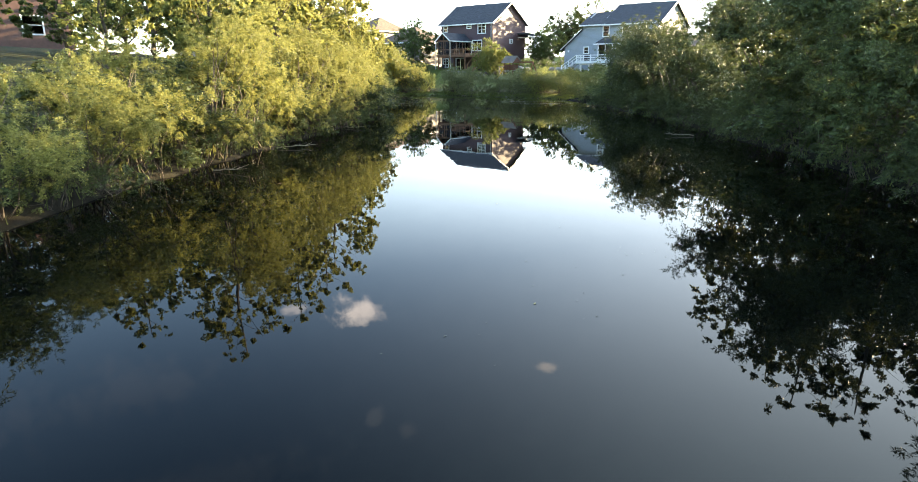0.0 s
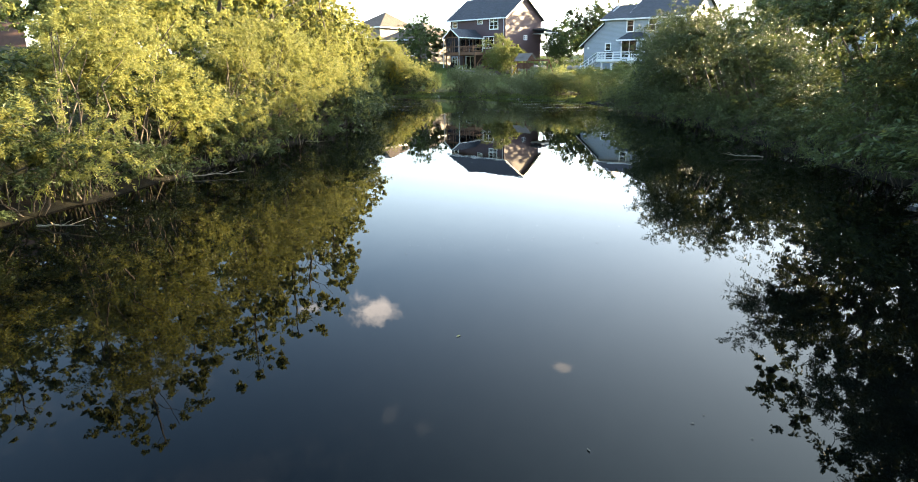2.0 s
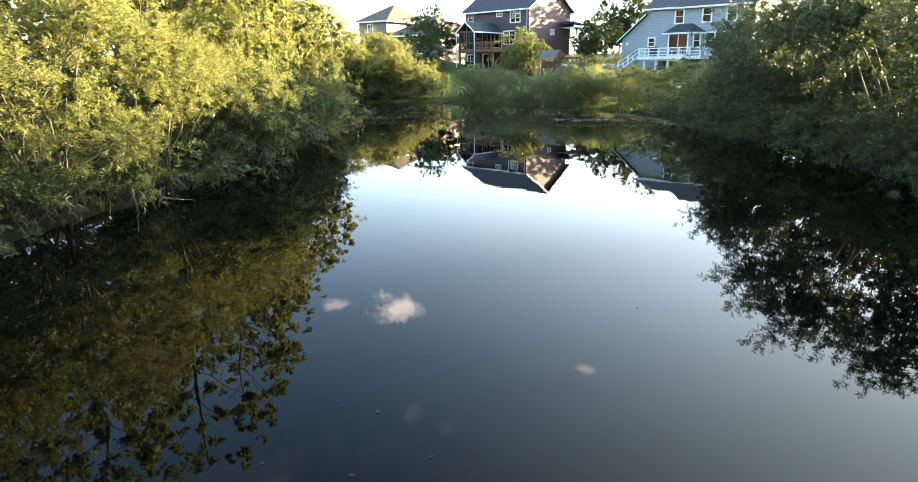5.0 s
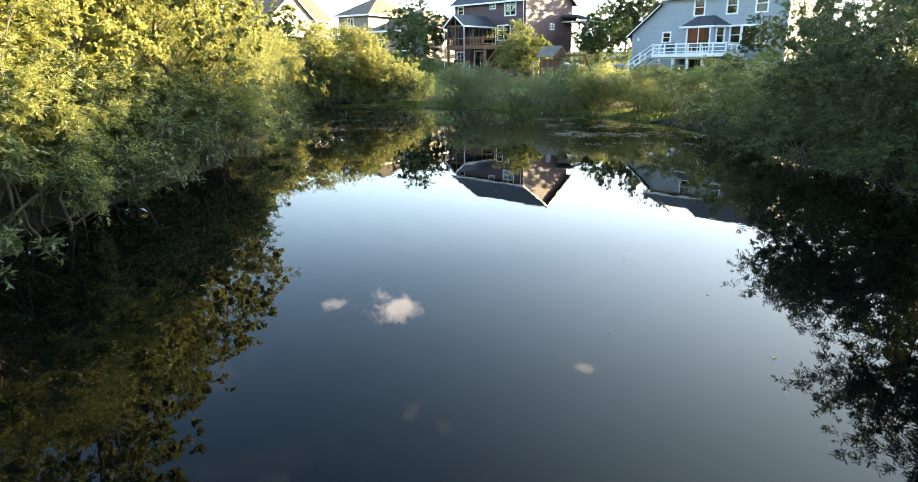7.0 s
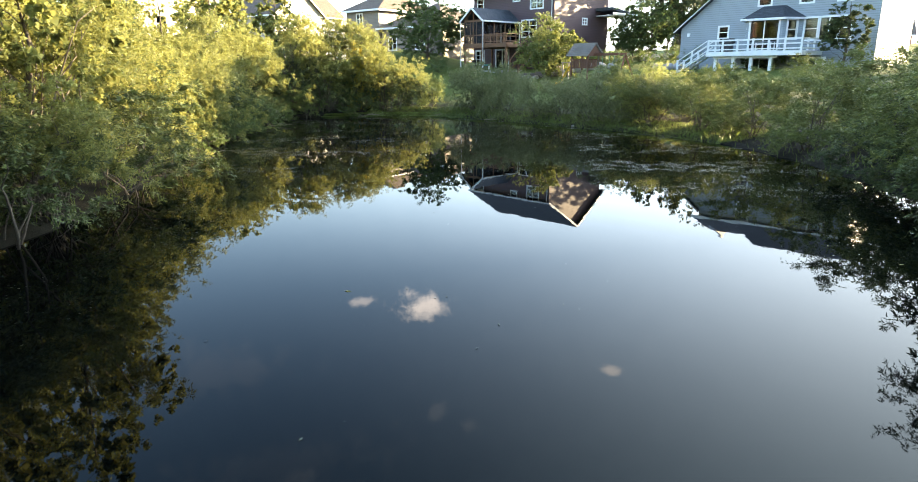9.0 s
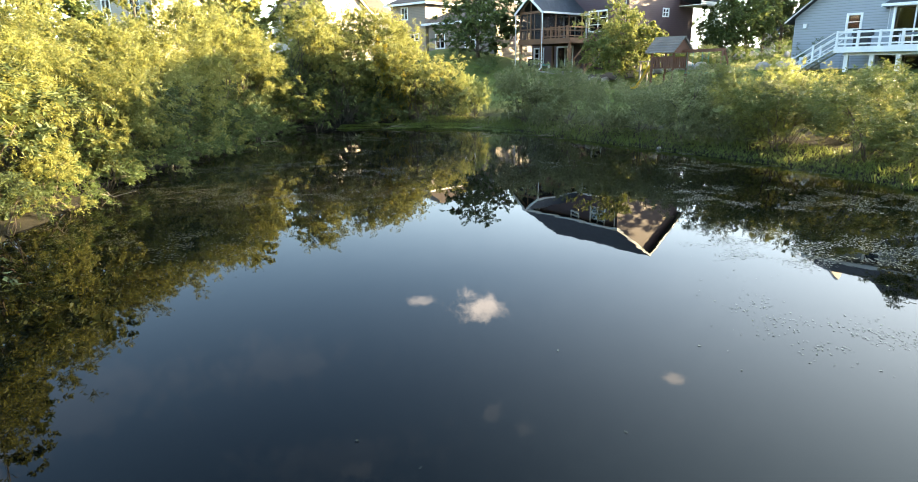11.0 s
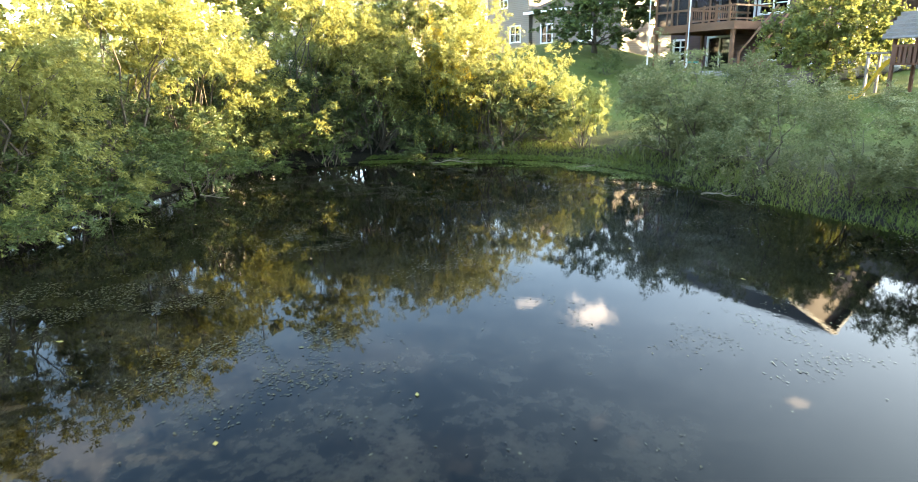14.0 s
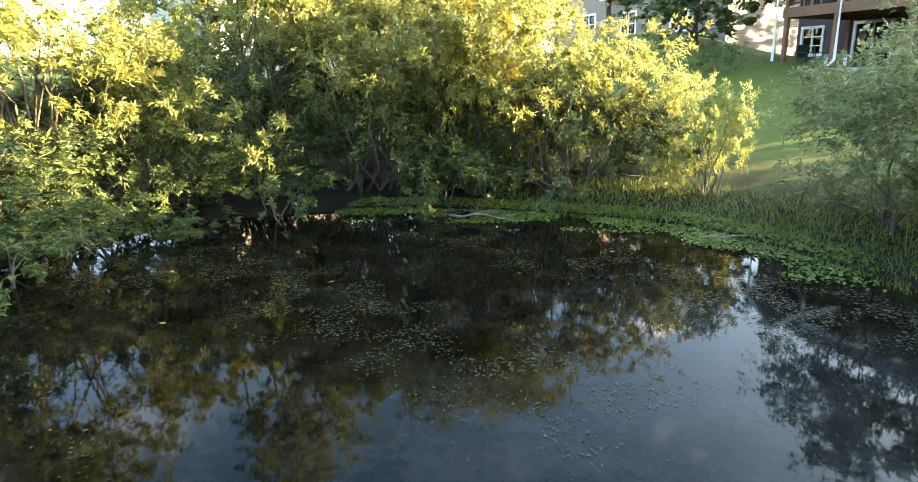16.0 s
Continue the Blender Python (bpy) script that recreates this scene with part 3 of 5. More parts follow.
gx, gy = axis(-26, 32, 0.5, 3000), axis(-10, 120, 0.5, 3000)
GX, GY = np.meshgrid(gx, gy)
flat = np.stack([GX.ravel(), GY.ravel()], 1)
gz = ground_height(flat)
nx, ny = len(gx), len(gy)
idx = np.arange(nx * ny).reshape(ny, nx)
faces = np.stack([idx[:-1, :-1], idx[:-1, 1:], idx[1:, 1:], idx[1:, :-1]], -1).reshape(-1, 4)
me = bpy.data.meshes.new("ground")
me.vertices.add(nx * ny)
me.vertices.foreach_set("co", np.column_stack([flat, gz]).astype(np.float32).ravel())
me.loops.add(faces.size)
me.loops.foreach_set("vertex_index", faces.astype(np.int32).ravel())
me.polygons.add(len(faces))
me.polygons.foreach_set("loop_start", np.arange(0, faces.size, 4, dtype=np.int32))
me.polygons.foreach_set("use_smooth", np.ones(len(faces), bool))
me.update(calc_edges=True)
me.materials.append(M_ground)
tagged(new("ground", me), "mown green lawn sloping down to a muddy pond bank", "ground", kind="structure")

bm = bmesh.new()
wv = [bm.verts.new(c) for c in ((-16, -55, 0), (16, -55, 0), (16, 83, 0), (-16, 83, 0))]
bm.faces.new(wv)
tagged(part("water", bm, M_water), "calm dark pond water mirroring trees and evening sky", "water", kind="structure")


# ---- houses ----
def wall_boxes(bm, length, z0, z1, thick, openings, m):
    """A wall along x from 0, with openings (x0, x1, z0, z1) that go right through."""
    xs = sorted({0.0, length, *[v for o in openings for v in o[:2]]})
    zs = sorted({z0, z1, *[min(max(v, z0), z1) for o in openings for v in o[2:]]})
    grid_slab(bm, xs, zs, lambda x, z: not any(o[0] < x < o[1] and o[2] < z < o[3] for o in openings), 0.0, thick, m)


def add_window(house, m, x0, x1, z0, z1, bars=(1, 2), casing=M_white, name="window", rim=0.09):
    """A cased window set in its opening: casing with glazing bars, and a pane behind them."""
    nx_, nz_ = bars
    xs, zs = [x0 - rim, x0 + 0.03], [z0 - rim, z0 + 0.03]
    for i in range(1, nx_):
        x = x0 + (x1 - x0) * i / nx_
        xs += [x - 0.028, x + 0.028]
    for i in range(1, nz_):
        z = z0 + (z1 - z0) * i / nz_
        zs += [z - 0.025, z + 0.025]
    xs, zs = xs + [x1 - 0.03, x1 + rim], zs + [z1 - 0.03, z1 + rim]
    holes = [(xs[i], xs[i + 1], zs[j], zs[j + 1]) for i in range(1, len(xs) - 1, 2) for j in range(1, len(zs) - 1, 2)]
    win = part(name, grid_slab(bmesh.new(), xs, zs, lambda x, z: not any(o[0] < x < o[1] and o[2] < z < o[3] for o in holes), -0.035, 0.055, m), casing, house)
    bm = bmesh.new()
    box(bm, x0 + 0.01, x1 - 0.01, 0.064, 0.072, z0 + 0.01, z1 - 0.01, m)
    pane = part("pane", bm, M_glass, win)
    pane.visible_shadow = False
    return win


def gable_roof(house, x0, x1, y0, y1, z_eave, z_ridge, material, over=0.4, thick=0.16, name="roof", y_ridge=None, fascia=M_white):
    """A ridge along x: two slabs as one shell, white rake and eave boards."""
    yr = (y0 + y1) / 2 if y_ridge is None else y_ridge
    kf, kb = (z_ridge - z_eave) / (yr - y0), (z_ridge - z_eave) / (y1 - yr)
    ya, yb = y0 - over, y1 + over
    za, zb = z_eave - over * kf, z_eave - over * kb
    bm = bmesh.new()
    prism(bm, [(ya, za), (yr, z_ridge), (yb, zb), (yb, zb + thick), (yr, z_ridge + thick), (ya, za + thick)], x0 - over, x1 + over)
    roof = part(name, bm, material, house)
    for x in (x0 - over, x1 + over):
        s = 0.03 if x > x0 else -0.03
        bm = bmesh.new()
        prism(bm, [(ya, za - 0.06), (yr, z_ridge - 0.06), (yb, zb - 0.06), (yb, zb + thick - 0.02), (yr, z_ridge + thick - 0.02), (ya, za + thick - 0.02)], min(x, x + s), max(x, x + s))
        part("rake_board", bm, fascia, roof)
    for y, z, s in ((ya, za, -1), (yb, zb, 1)):
        bm = boxes((x0 - over - 0.03, x1 + over + 0.03, min(y, y + s * 0.11), max(y, y + s * 0.11), z - 0.04, z + 0.12))
        part("gutter", bm, fascia, roof)
    return roof


def gable_end(bm, x0, x1, y0, y1, z_eave, z_ridge):
    """The triangle of wall under a gable, as a solid slab."""
    prism(bm, [(y0, z_eave), (y1, z_eave), ((y0 + y1) / 2, z_ridge)], x0, x1)


def shell(house, w, d, z0, z1, material, front=(), right=(), left=(), back=(), t=0.2, gables=None, name="wall"):
    """Four walls with real openings, one object each. front is the side y = 0, seen from the pond."""
    mats = {"front": Matrix(), "right": pose(w, 0, 0, 0, 0, 90), "back": pose(w, d, 0, 0, 0, 180), "left": pose(0, d, 0, 0, 0, 270)}
    for side, length, op in (("front", w, front), ("right", d, right), ("back", w, back), ("left", d, left)):
        bm = bmesh.new()
        if side in ("right", "left"):
            wall_boxes(bm, length - 2 * t - 0.004, z0, z1, t, [(o[0] - t, o[1] - t, o[2], o[3]) for o in op], mats[side] @ pose(t + 0.002, 0, 0))
        else:
            wall_boxes(bm, length, z0, z1, t, op, mats[side])
        part(name, bm, material, house)
        if gables and side in ("right", "left"):
            x0, x1 = (w - t, w) if side == "right" else (0, t)
            bm = bmesh.new()
            gable_end(bm, x0, x1, 0.02, d - 0.02, z1 + 0.003, gables)
            part("gable_wall", bm, material, house)
    return mats


def floors(house, w, d, levels, t=0.2):
    for z in levels:
        part("floor_slab", boxes((t + 0.01, w - t - 0.01, t + 0.01, d - t - 0.01, z, z + 0.12)), M_room, house)


def downspout(house, x, y, z_top, z_bot, out=(0, -0.45)):
    bm = bmesh.new()
    tube(bm, [(x, y, z_top), (x, y, z_bot + 0.25), (x + out[0] * 0.3, y + out[1] * 0.3, z_bot + 0.1), (x + out[0], y + out[1], z_bot + 0.05)], [0.055] * 4, 6)
    return part("downspout", bm, M_white, house, "white metal downspout")


def plum_house():
    zg = 2.75
    h = thing("house", pose(-2.72, 104.3, 0, 0, 0, -39), "two-storey plum lap-sided house with charcoal roof above the pond", "house", "houses")
    w, d, ze = 9.9, 8.6, 9.75
    front = [(0.5, 1.3, 8.62, 9.4), (5.1, 5.9, 8.97, 9.5), (7.2, 8.6, 8.2, 9.6), (6.2, 7.9, 5.75, 7.2), (0.3, 1.35, 3.4, 4.6), (2.95, 4.6, 2.85, 4.65), (7.0, 7.9, 3.3, 4.3), (3.6, 5.9, 5.1, 7.0)]
    right = [(4.35, 5.1, 6.85, 7.4)]
    m = shell(h, w, d, zg - 0.8, ze, M_plum, front, right, gables=12.55)
    floors(h, w, d, (2.6, 5.0, 7.5, 9.6))
    for i, o in enumerate(front):
        add_window(h, m["front"], *o, bars=((2, 3) if i in (2, 3, 4) else (2, 1) if i in (5, 7) else (1, 2)), rim=0.07 if i in (0, 1, 6) else 0.09)
    for o in right:
        add_window(h, m["right"], *o, bars=(2, 2), rim=0.06)
    gable_roof(h, 0, w, 0, d, ze, 12.55, M_roof_dark, 0.4)
    part("corner_board", boxes((w - 0.08, w + 0.02, -0.02, 0.1, 2.4, ze)), M_plum, h)
    downspout(h, w - 0.2, -0.12, ze - 0.1, 2.9)
    # entrance roof and white pier on the sunny side
    bm = bmesh.new()
    prism(bm, [(6.5, 8.15), (10.4, 7.75), (10.4, 7.95), (6.5, 8.4)], w, w + 1.9)
    part("side_roof", bm, M_roof_dark, h)
    part("soffit", boxes((w + 0.01, w + 1.88, 6.55, 10.38, 7.66, 7.72)), M_white, h)
    each_box("side_roof_fascia", M_white, h, (w + 0.0, w + 1.95, 10.4, 10.46, 7.7, 8.0), (w + 1.9, w + 1.95, 6.5, 10.4, 7.72, 7.95))
    bm = bmesh.new()
    vs0 = [bm.verts.new((w + 1.2 + a * 0.42, 9.7 + b * 0.42, 5.0)) for a, b in ((-1, -1), (1, -1), (1, 1), (-1, 1))]
    vs1 = [bm.verts.new((w + 1.2 + a * 0.2, 9.7 + b * 0.2, 7.78)) for a, b in ((-1, -1), (1, -1), (1, 1), (-1, 1))]
    bm.faces.new(vs0[::-1])
    bm.faces.new(vs1)
    for i in range(4):
        bm.faces.new((vs0[i], vs0[(i + 1) % 4], vs1[(i + 1) % 4], vs1[i]))
    part("pier", bm, M_white, h, "tapered white porch pier")
    part("pier_base", boxes((w + 0.65, w + 1.75, 9.15, 10.25, 2.8, 5.0)), M_stone, h)
    # raised screened porch with its own gable facing the pond, and a deck beside it
    px0, px1, py0, zf, zp = 3.45, 5.8, -4.95, 5.1, 7.15
    each_box("deck_floor", M_deckwood, h, (px0, px1, py0, -0.02, zf - 0.12, zf), (px1, 8.6, py0, -0.02, zf - 0.12, zf), (8.6, 10.3, -2.2, -0.02, zf - 0.12, zf))
    for b in ((px0 - 0.05, 8.65, py0 - 0.06, py0, zf - 0.36, zf + 0.02), (px0 - 0.06, px0, py0, -0.05, zf - 0.36, zf + 0.02), (8.6, 8.66, py0, -2.2, zf - 0.36, zf + 0.02), (8.66, 10.36, -2.26, -2.2, zf - 0.36, zf + 0.02), (10.3, 10.36, -2.2, -0.05, zf - 0.36, zf + 0.02)):
        part("rim_joist", boxes(b), M_deckwood, h)
    for x in np.arange(px0 + 0.4, 10.3, 0.8):
        part("joist", boxes((x - 0.03, x + 0.03, (py0 if x < 8.6 else -2.2) + 0.01, -0.05, zf - 0.34, zf - 0.125)), M_deckwood, h)
    for x, y in ((px0 + 0.08, py0 + 0.08), (px1 - 0.08, py0 + 0.08), (px0 + 0.08, -1.2), (8.45, py0 + 0.15), (10.2, -2.05)):
        part("support_post", boxes((x - 0.08, x + 0.08, y - 0.08, y + 0.08, zg - 0.4, zf - 0.36)), M_deckwood, h)
    # porch framing and screens
    for x in (px0 + 0.06, (px0 + px1) / 2, px1 - 0.06):
        part("porch_post", boxes((x - 0.06, x + 0.06, py0, py0 + 0.12, zf, zp)), M_deckwood, h)
    for x in (px0 + 0.06, px1 - 0.06):
        for y in (-3.4, -1.9, -0.35):
            part("porch_post", boxes((x - 0.05, x + 0.05, y - 0.05, y + 0.05, zf, zp)), M_deckwood, h)
    for x in (px0 + 0.8, px1 - 0.8):
        part("mullion", boxes((x - 0.03, x + 0.03, py0 + 0.03, py0 + 0.09, zf, zp)), M_deckwood, h)
    each_box("porch_rail", M_deckwood, h, (px0 + 0.12, px1 - 0.12, py0 + 0.02, py0 + 0.1, zf + 0.68, zf + 0.78), (px0 + 0.12, px1 - 0.12, py0 + 0.02, py0 + 0.1, zp - 0.18, zp), (px0 + 0.02, px0 + 0.1, py0 + 0.12, -0.1, zf + 0.68, zf + 0.78), (px0 + 0.02, px0 + 0.1, py0 + 0.12, -0.1, zp - 0.18, zp), (px1 - 0.1, px1 - 0.02, py0 + 0.12, -0.1, zf + 0.68, zf + 0.78), (px1 - 0.1, px1 - 0.02, py0 + 0.12, -0.1, zp - 0.18, zp))
    for b in ((px0 + 0.12, px1 - 0.12, py0 + 0.05, py0 + 0.056, zf + 0.02, zp - 0.2), (px0 + 0.05, px0 + 0.056, py0 + 0.12, -0.1, zf + 0.02, zp - 0.2), (px1 - 0.056, px1 - 0.05, py0 + 0.12, -0.1, zf + 0.02, zp - 0.2)):
        part("screen", boxes(b), M_screen, h)
    xm, za = (px0 + px1) / 2, 8.1
    bm = bmesh.new()
    e = 0.25
    ke = (za - zp) / (xm - px0)
    for sgn in (-1, 1):
        xe = xm + sgn * (xm - px0 + e)
        vs = [bm.verts.new(c) for c in ((xm, py0 - e, za), (xe, py0 - e, zp - e * ke), (xe, -0.01, zp - e * ke), (xm, -0.01, za))]
        vt = [bm.verts.new(v.co + Vector((0, 0, 0.12))) for v in vs]
        bm.faces.new(vs)
        bm.faces.new(vt[::-1])
        for i in range(4):
            bm.faces.new((vs[i], vt[i], vt[(i + 1) % 4], vs[(i + 1) % 4]))
    bmesh.ops.recalc_face_normals(bm, faces=bm.faces)
    roof = part("porch_roof", bm, M_roof_dark, h)
    for sgn in (-1, 1):
        bm = bmesh.new()
        beam(bm, (xm + sgn * (xm - px0 + e), py0 - e - 0.02, zp - e * ke + 0.05), (xm, py0 - e - 0.02, za + 0.05), 0.04, 0.16)
        part("rake_board", bm, M_white, roof)
        bm = bmesh.new()
        beam(bm, (xm + sgn * (xm - px0 - 0.1), py0 + 0.04, zp + 0.02), (xm, py0 + 0.04, za - 0.04), 0.09, 0.1)
        part("truss", bm, M_deckwood, roof)
        x = xm + sgn * (xm - px0 + e + 0.05)
        part("gutter", boxes((x - 0.06, x + 0.06, py0 - e, -0.05, zp - e * ke, zp - e * ke + 0.13)), M_white, roof)
        part("truss", boxes((xm + sgn * 0.75 - 0.04, xm + sgn * 0.75 + 0.04, py0 + 0.01, py0 + 0.07, zp, za - 0.5)), M_deckwood, roof)
    part("truss", boxes((xm - 0.05, xm + 0.05, py0 + 0.012, py0 + 0.072, zp, za - 0.05)), M_deckwood, roof)
    for x in (px0 - 0.22, px1 + 0.22):
        downspout(h, x, py0 - 0.2, zp - 0.15, zg + 0.05, (-0.45, -0.2))
    # open deck rail
    for x in np.arange(px1 + 0.1, 8.7, 0.78):
        part("rail_post", boxes((x - 0.045, x + 0.045, py0 + 0.01, py0 + 0.1, zf, zf + 0.86)), M_deckwood, h)
    for z in (0.1, 0.72):
        each_box("rail", M_deckwood, h, (px1, 8.6, py0 + 0.03, py0 + 0.08, zf + z, zf + z + 0.08), (8.54, 8.6, py0 + 0.1, -2.2, zf + z, zf + z + 0.08), (10.22, 10.28, -2.1, -0.1, zf + z, zf + z + 0.08))
    for x in np.arange(px1 + 0.15, 8.55, 0.13):
        part("baluster", boxes((x - 0.012, x + 0.012, py0 + 0.045, py0 + 0.069, zf + 0.18, zf + 0.72)), M_deckwood, h)
    # stair down to the lawn
    x0, x1 = 9.0, 9.9
    n = 11
    y_top, y_bot = -2.25, -4.9
    for i in range(n):
        f = (i + 0.5) / n
        y, z = y_top + (y_bot - y_top) * f, zf - (zf - zg) * (i + 1) / (n + 1)
        part("stair_tread", boxes((x0, x1, y - 0.14, y + 0.14, z - 0.04, z)), M_deckwood, h)
    for x in (x0 - 0.02, x1 + 0.02):
        bm = bmesh.new()
        beam(bm, (x, y_top, zf - 0.18), (x, y_bot, zg - 0.05), 0.04, 0.26)
        part("stringer", bm, M_deckwood, h)
        bm = bmesh.new()
        beam(bm, (x, y_top, zf + 0.8), (x, y_bot, zg + 0.85), 0.05, 0.09)
        part("stair_rail", bm, M_deckwood, h)
        part("newel_post", boxes((x - 0.05, x + 0.05, y_bot - 0.05, y_bot + 0.05, zg - 0.2, zg + 0.95)), M_deckwood, h)
    return h


plum_house()


def grey_house():
    zg = 2.6
    h = thing("house", pose(16.55, 88.75, 0, 0, 0, -39), "two-storey grey-blue lap-sided house with a white raised deck", "house", "houses")
    w, d, ze = 10.4, 9.0, 8.6
    front = [(2.88, 3.7, 7.05, 8.3), (5.6, 6.4, 7.05, 8.3), (7.9, 8.75, 7.05, 8.3), (0.2, 0.87, 4.97, 5.75), (6.05, 6.85, 4.65, 6.05), (6.98, 8.1, 4.65, 6.05), (8.16, 8.85, 4.65, 6.05), (6.55, 7.5, 2.65, 3.45), (2.4, 4.2, 2.3, 3.45), (2.7, 5.6, 4.0, 5.95)]
    right = []
    m = shell(h, w, d, zg - 1.5, ze, M_grey, front, right, gables=11.1)
    floors(h, w, d, (2.2, 4.0, 6.5, 8.5))
    # Unseen inner wall added to keep low sun out of the rooms.
    part("partition", boxes((w - 1.3, w - 1.2, 0.22, d - 0.22, 2.4, 8.5)), M_room, h)
    for i, o in enumerate(front[:-1]):
        add_window(h, m["front"], *o, bars=((1, 2) if i in (0, 1, 2, 3, 4, 6) else (2, 1)))
    for o in right:
        add_window(h, m["right"], *o, bars=(1, 2))
    gable_roof(h, 3.2, w, 0, d, ze, 11.1, M_roof_dark, 0.4)
    gable_roof(h, 0, 2.8, 0, 7.0, ze, 10.2, M_roof_dark, 0.4, name="low_roof")
    bm = bmesh.new()
    gable_end(bm, 0, 0.2, 0, 7.0, ze, 10.2)
    part("gable_wall", bm, M_grey, h)
    part("corner_board", boxes((-0.02, 0.1, -0.02, 0.0, zg - 0.5, ze - 0.3)), M_grey, h)
    # low wing with a single slope that climbs to the main wall
    bm = bmesh.new()
    a = [(-2.75, zg - 1.0), (-0.01, zg - 1.0), (-0.01, 8.0), (-2.75, 5.75)]
    lo = [bm.verts.new((x, 0.02, z)) for x, z in a]
    hi = [bm.verts.new((x, 7.0, z)) for x, z in a]
    bm.faces.new(lo)
    bm.faces.new(hi[::-1])
    for i in range(4):
        bm.faces.new((lo[i], hi[i], hi[(i + 1) % 4], lo[(i + 1) % 4]))
    bmesh.ops.recalc_face_normals(bm, faces=bm.faces)
    part("wing", bm, M_grey, h)
    bm = bmesh.new()
    k = (8.0 - 5.75) / 2.74
    prismo = [(-3.15, 5.75 - 0.4 * k), (-0.02, 8.0), (-0.02, 8.18), (-3.15, 5.75 - 0.4 * k + 0.18)]
    lo = [bm.verts.new((x, -0.35, z)) for x, z in prismo]
    hi = [bm.verts.new((x, 7.3, z)) for x, z in prismo]
    bm.faces.new(lo)
    bm.faces.new(hi[::-1])
    for i in range(4):
        bm.faces.new((lo[i], hi[i], hi[(i + 1) % 4], lo[(i + 1) % 4]))
    bmesh.ops.recalc_face_normals(bm, faces=bm.faces)
    wr = part("wing_roof", bm, M_roof_dark, h)
    bm = bmesh.new()
    beam(bm, (-3.15, -0.375, 5.75 - 0.4 * k + 0.06), (-0.02, -0.375, 8.07), 0.2, 0.045)
    part("rake_board", bm, M_white, wr)
    part("wall_lamp", boxes((-2.2, -2.0, -0.12, 0.02, 5.15, 5.4)), M_white, h)
    # bay with a hipped roof over the deck doors
    bx0, bx1, by, zb0, zb1 = 2.35, 5.85, -1.1, 3.95, 6.1
    c = 0.55
    outline = [(bx0, -0.01), (bx0 + c * 0.5, by), (bx1 - c * 1.5, by), (bx1, -0.01)]
    for i, (a, b) in enumerate(zip(outline, outline[1:])):
        A, B = Vector((a[0], a[1], 0)), Vector((b[0], b[1], 0))
        L = (B - A).length
        mm = Matrix.Translation(A) @ pose(0, 0, 0, 0, 0, math.degrees(math.atan2(B.y - A.y, B.x - A.x)))
        op = [[(0.35, 0.8, 4.75, 5.95)], [(0.25, L - 0.25, 4.0, 6.0)], [(0.35, L - 0.35, 4.75, 5.95)]][i]
        bm = bmesh.new()
        wall_boxes(bm, L, zb0, zb1, 0.12, op, mm)
        part("bay_wall", bm, M_grey, h)
        for o in op:
            add_window(h, mm, *o, bars=((2, 1) if i == 1 else (1, 2)), name="patio_door" if i == 1 else "window")
    bm = bmesh.new()
    e = 0.3
    ol = [(bx0 - e, 0.0), (bx0 + c * 0.5 - e, by - e), (bx1 - c * 1.5 + e * 0.6, by - e), (bx1 + e, 0.0)]
    lo = [bm.verts.new((x, y, zb1)) for x, y in ol]
    hi = [bm.verts.new((x, y, z)) for x, y, z in ((bx0 + 0.9, -0.01, 6.95), (bx0 + 1.0, -0.3, 6.95), (bx1 - 1.3, -0.3, 6.95), (bx1 - 1.1, -0.01, 6.95))]
    bm.faces.new(lo)
    bm.faces.new(hi[::-1])
    for i in range(4):
        bm.faces.new((lo[i], hi[i], hi[(i + 1) % 4], lo[(i + 1) % 4]))
    bmesh.ops.recalc_face_normals(bm, faces=bm.faces)
    br = part("bay_roof", bm, M_roof_dark, h)
    for a, b in zip(ol, ol[1:]):
        bm = bmesh.new()
        beam(bm, (a[0], a[1], zb1 - 0.05), (b[0], b[1], zb1 - 0.05), 0.12, 0.14)
        part("fascia", bm, M_white, br)
    part("bay_floor", boxes((bx0 + 0.1, bx1 - 0.1, by + 0.15, 0, 3.85, 3.95)), M_white, h)
    part("wall_lamp", boxes((4.62, 4.74, by - 0.12, by - 0.0, 5.55, 5.75)), M_black, h)
    # white deck, rails, posts and stair
    dx0, dx1, dy0, zf = 1.2, 7.3, -3.9, 3.9
    each_box("deck_floor", M_white, h, (dx0, dx1, dy0, -1.12, zf - 0.08, zf), (dx0, bx0, -1.12, -0.02, zf - 0.08, zf), (bx1, dx1, -1.12, -0.02, zf - 0.08, zf))
    for b in ((dx0, dx1, dy0 - 0.05, dy0, zf - 0.27, zf + 0.02), (dx0 - 0.05, dx0, dy0, -0.05, zf - 0.27, zf + 0.02), (dx1, dx1 + 0.05, dy0, -0.05, zf - 0.27, zf + 0.02)):
        part("rim_joist", boxes(b), M_white, h)
    part("beam", boxes((dx0 + 0.3, 5.7, dy0 + 0.35, dy0 + 0.5, zf - 0.42, zf - 0.28)), M_white, h)
    for x in (1.7, 2.9, 4.1, 5.35):
        part("support_post", boxes((x - 0.1, x + 0.1, dy0 + 0.32, dy0 + 0.52, zg - 1.2, zf - 0.42)), M_white, h)
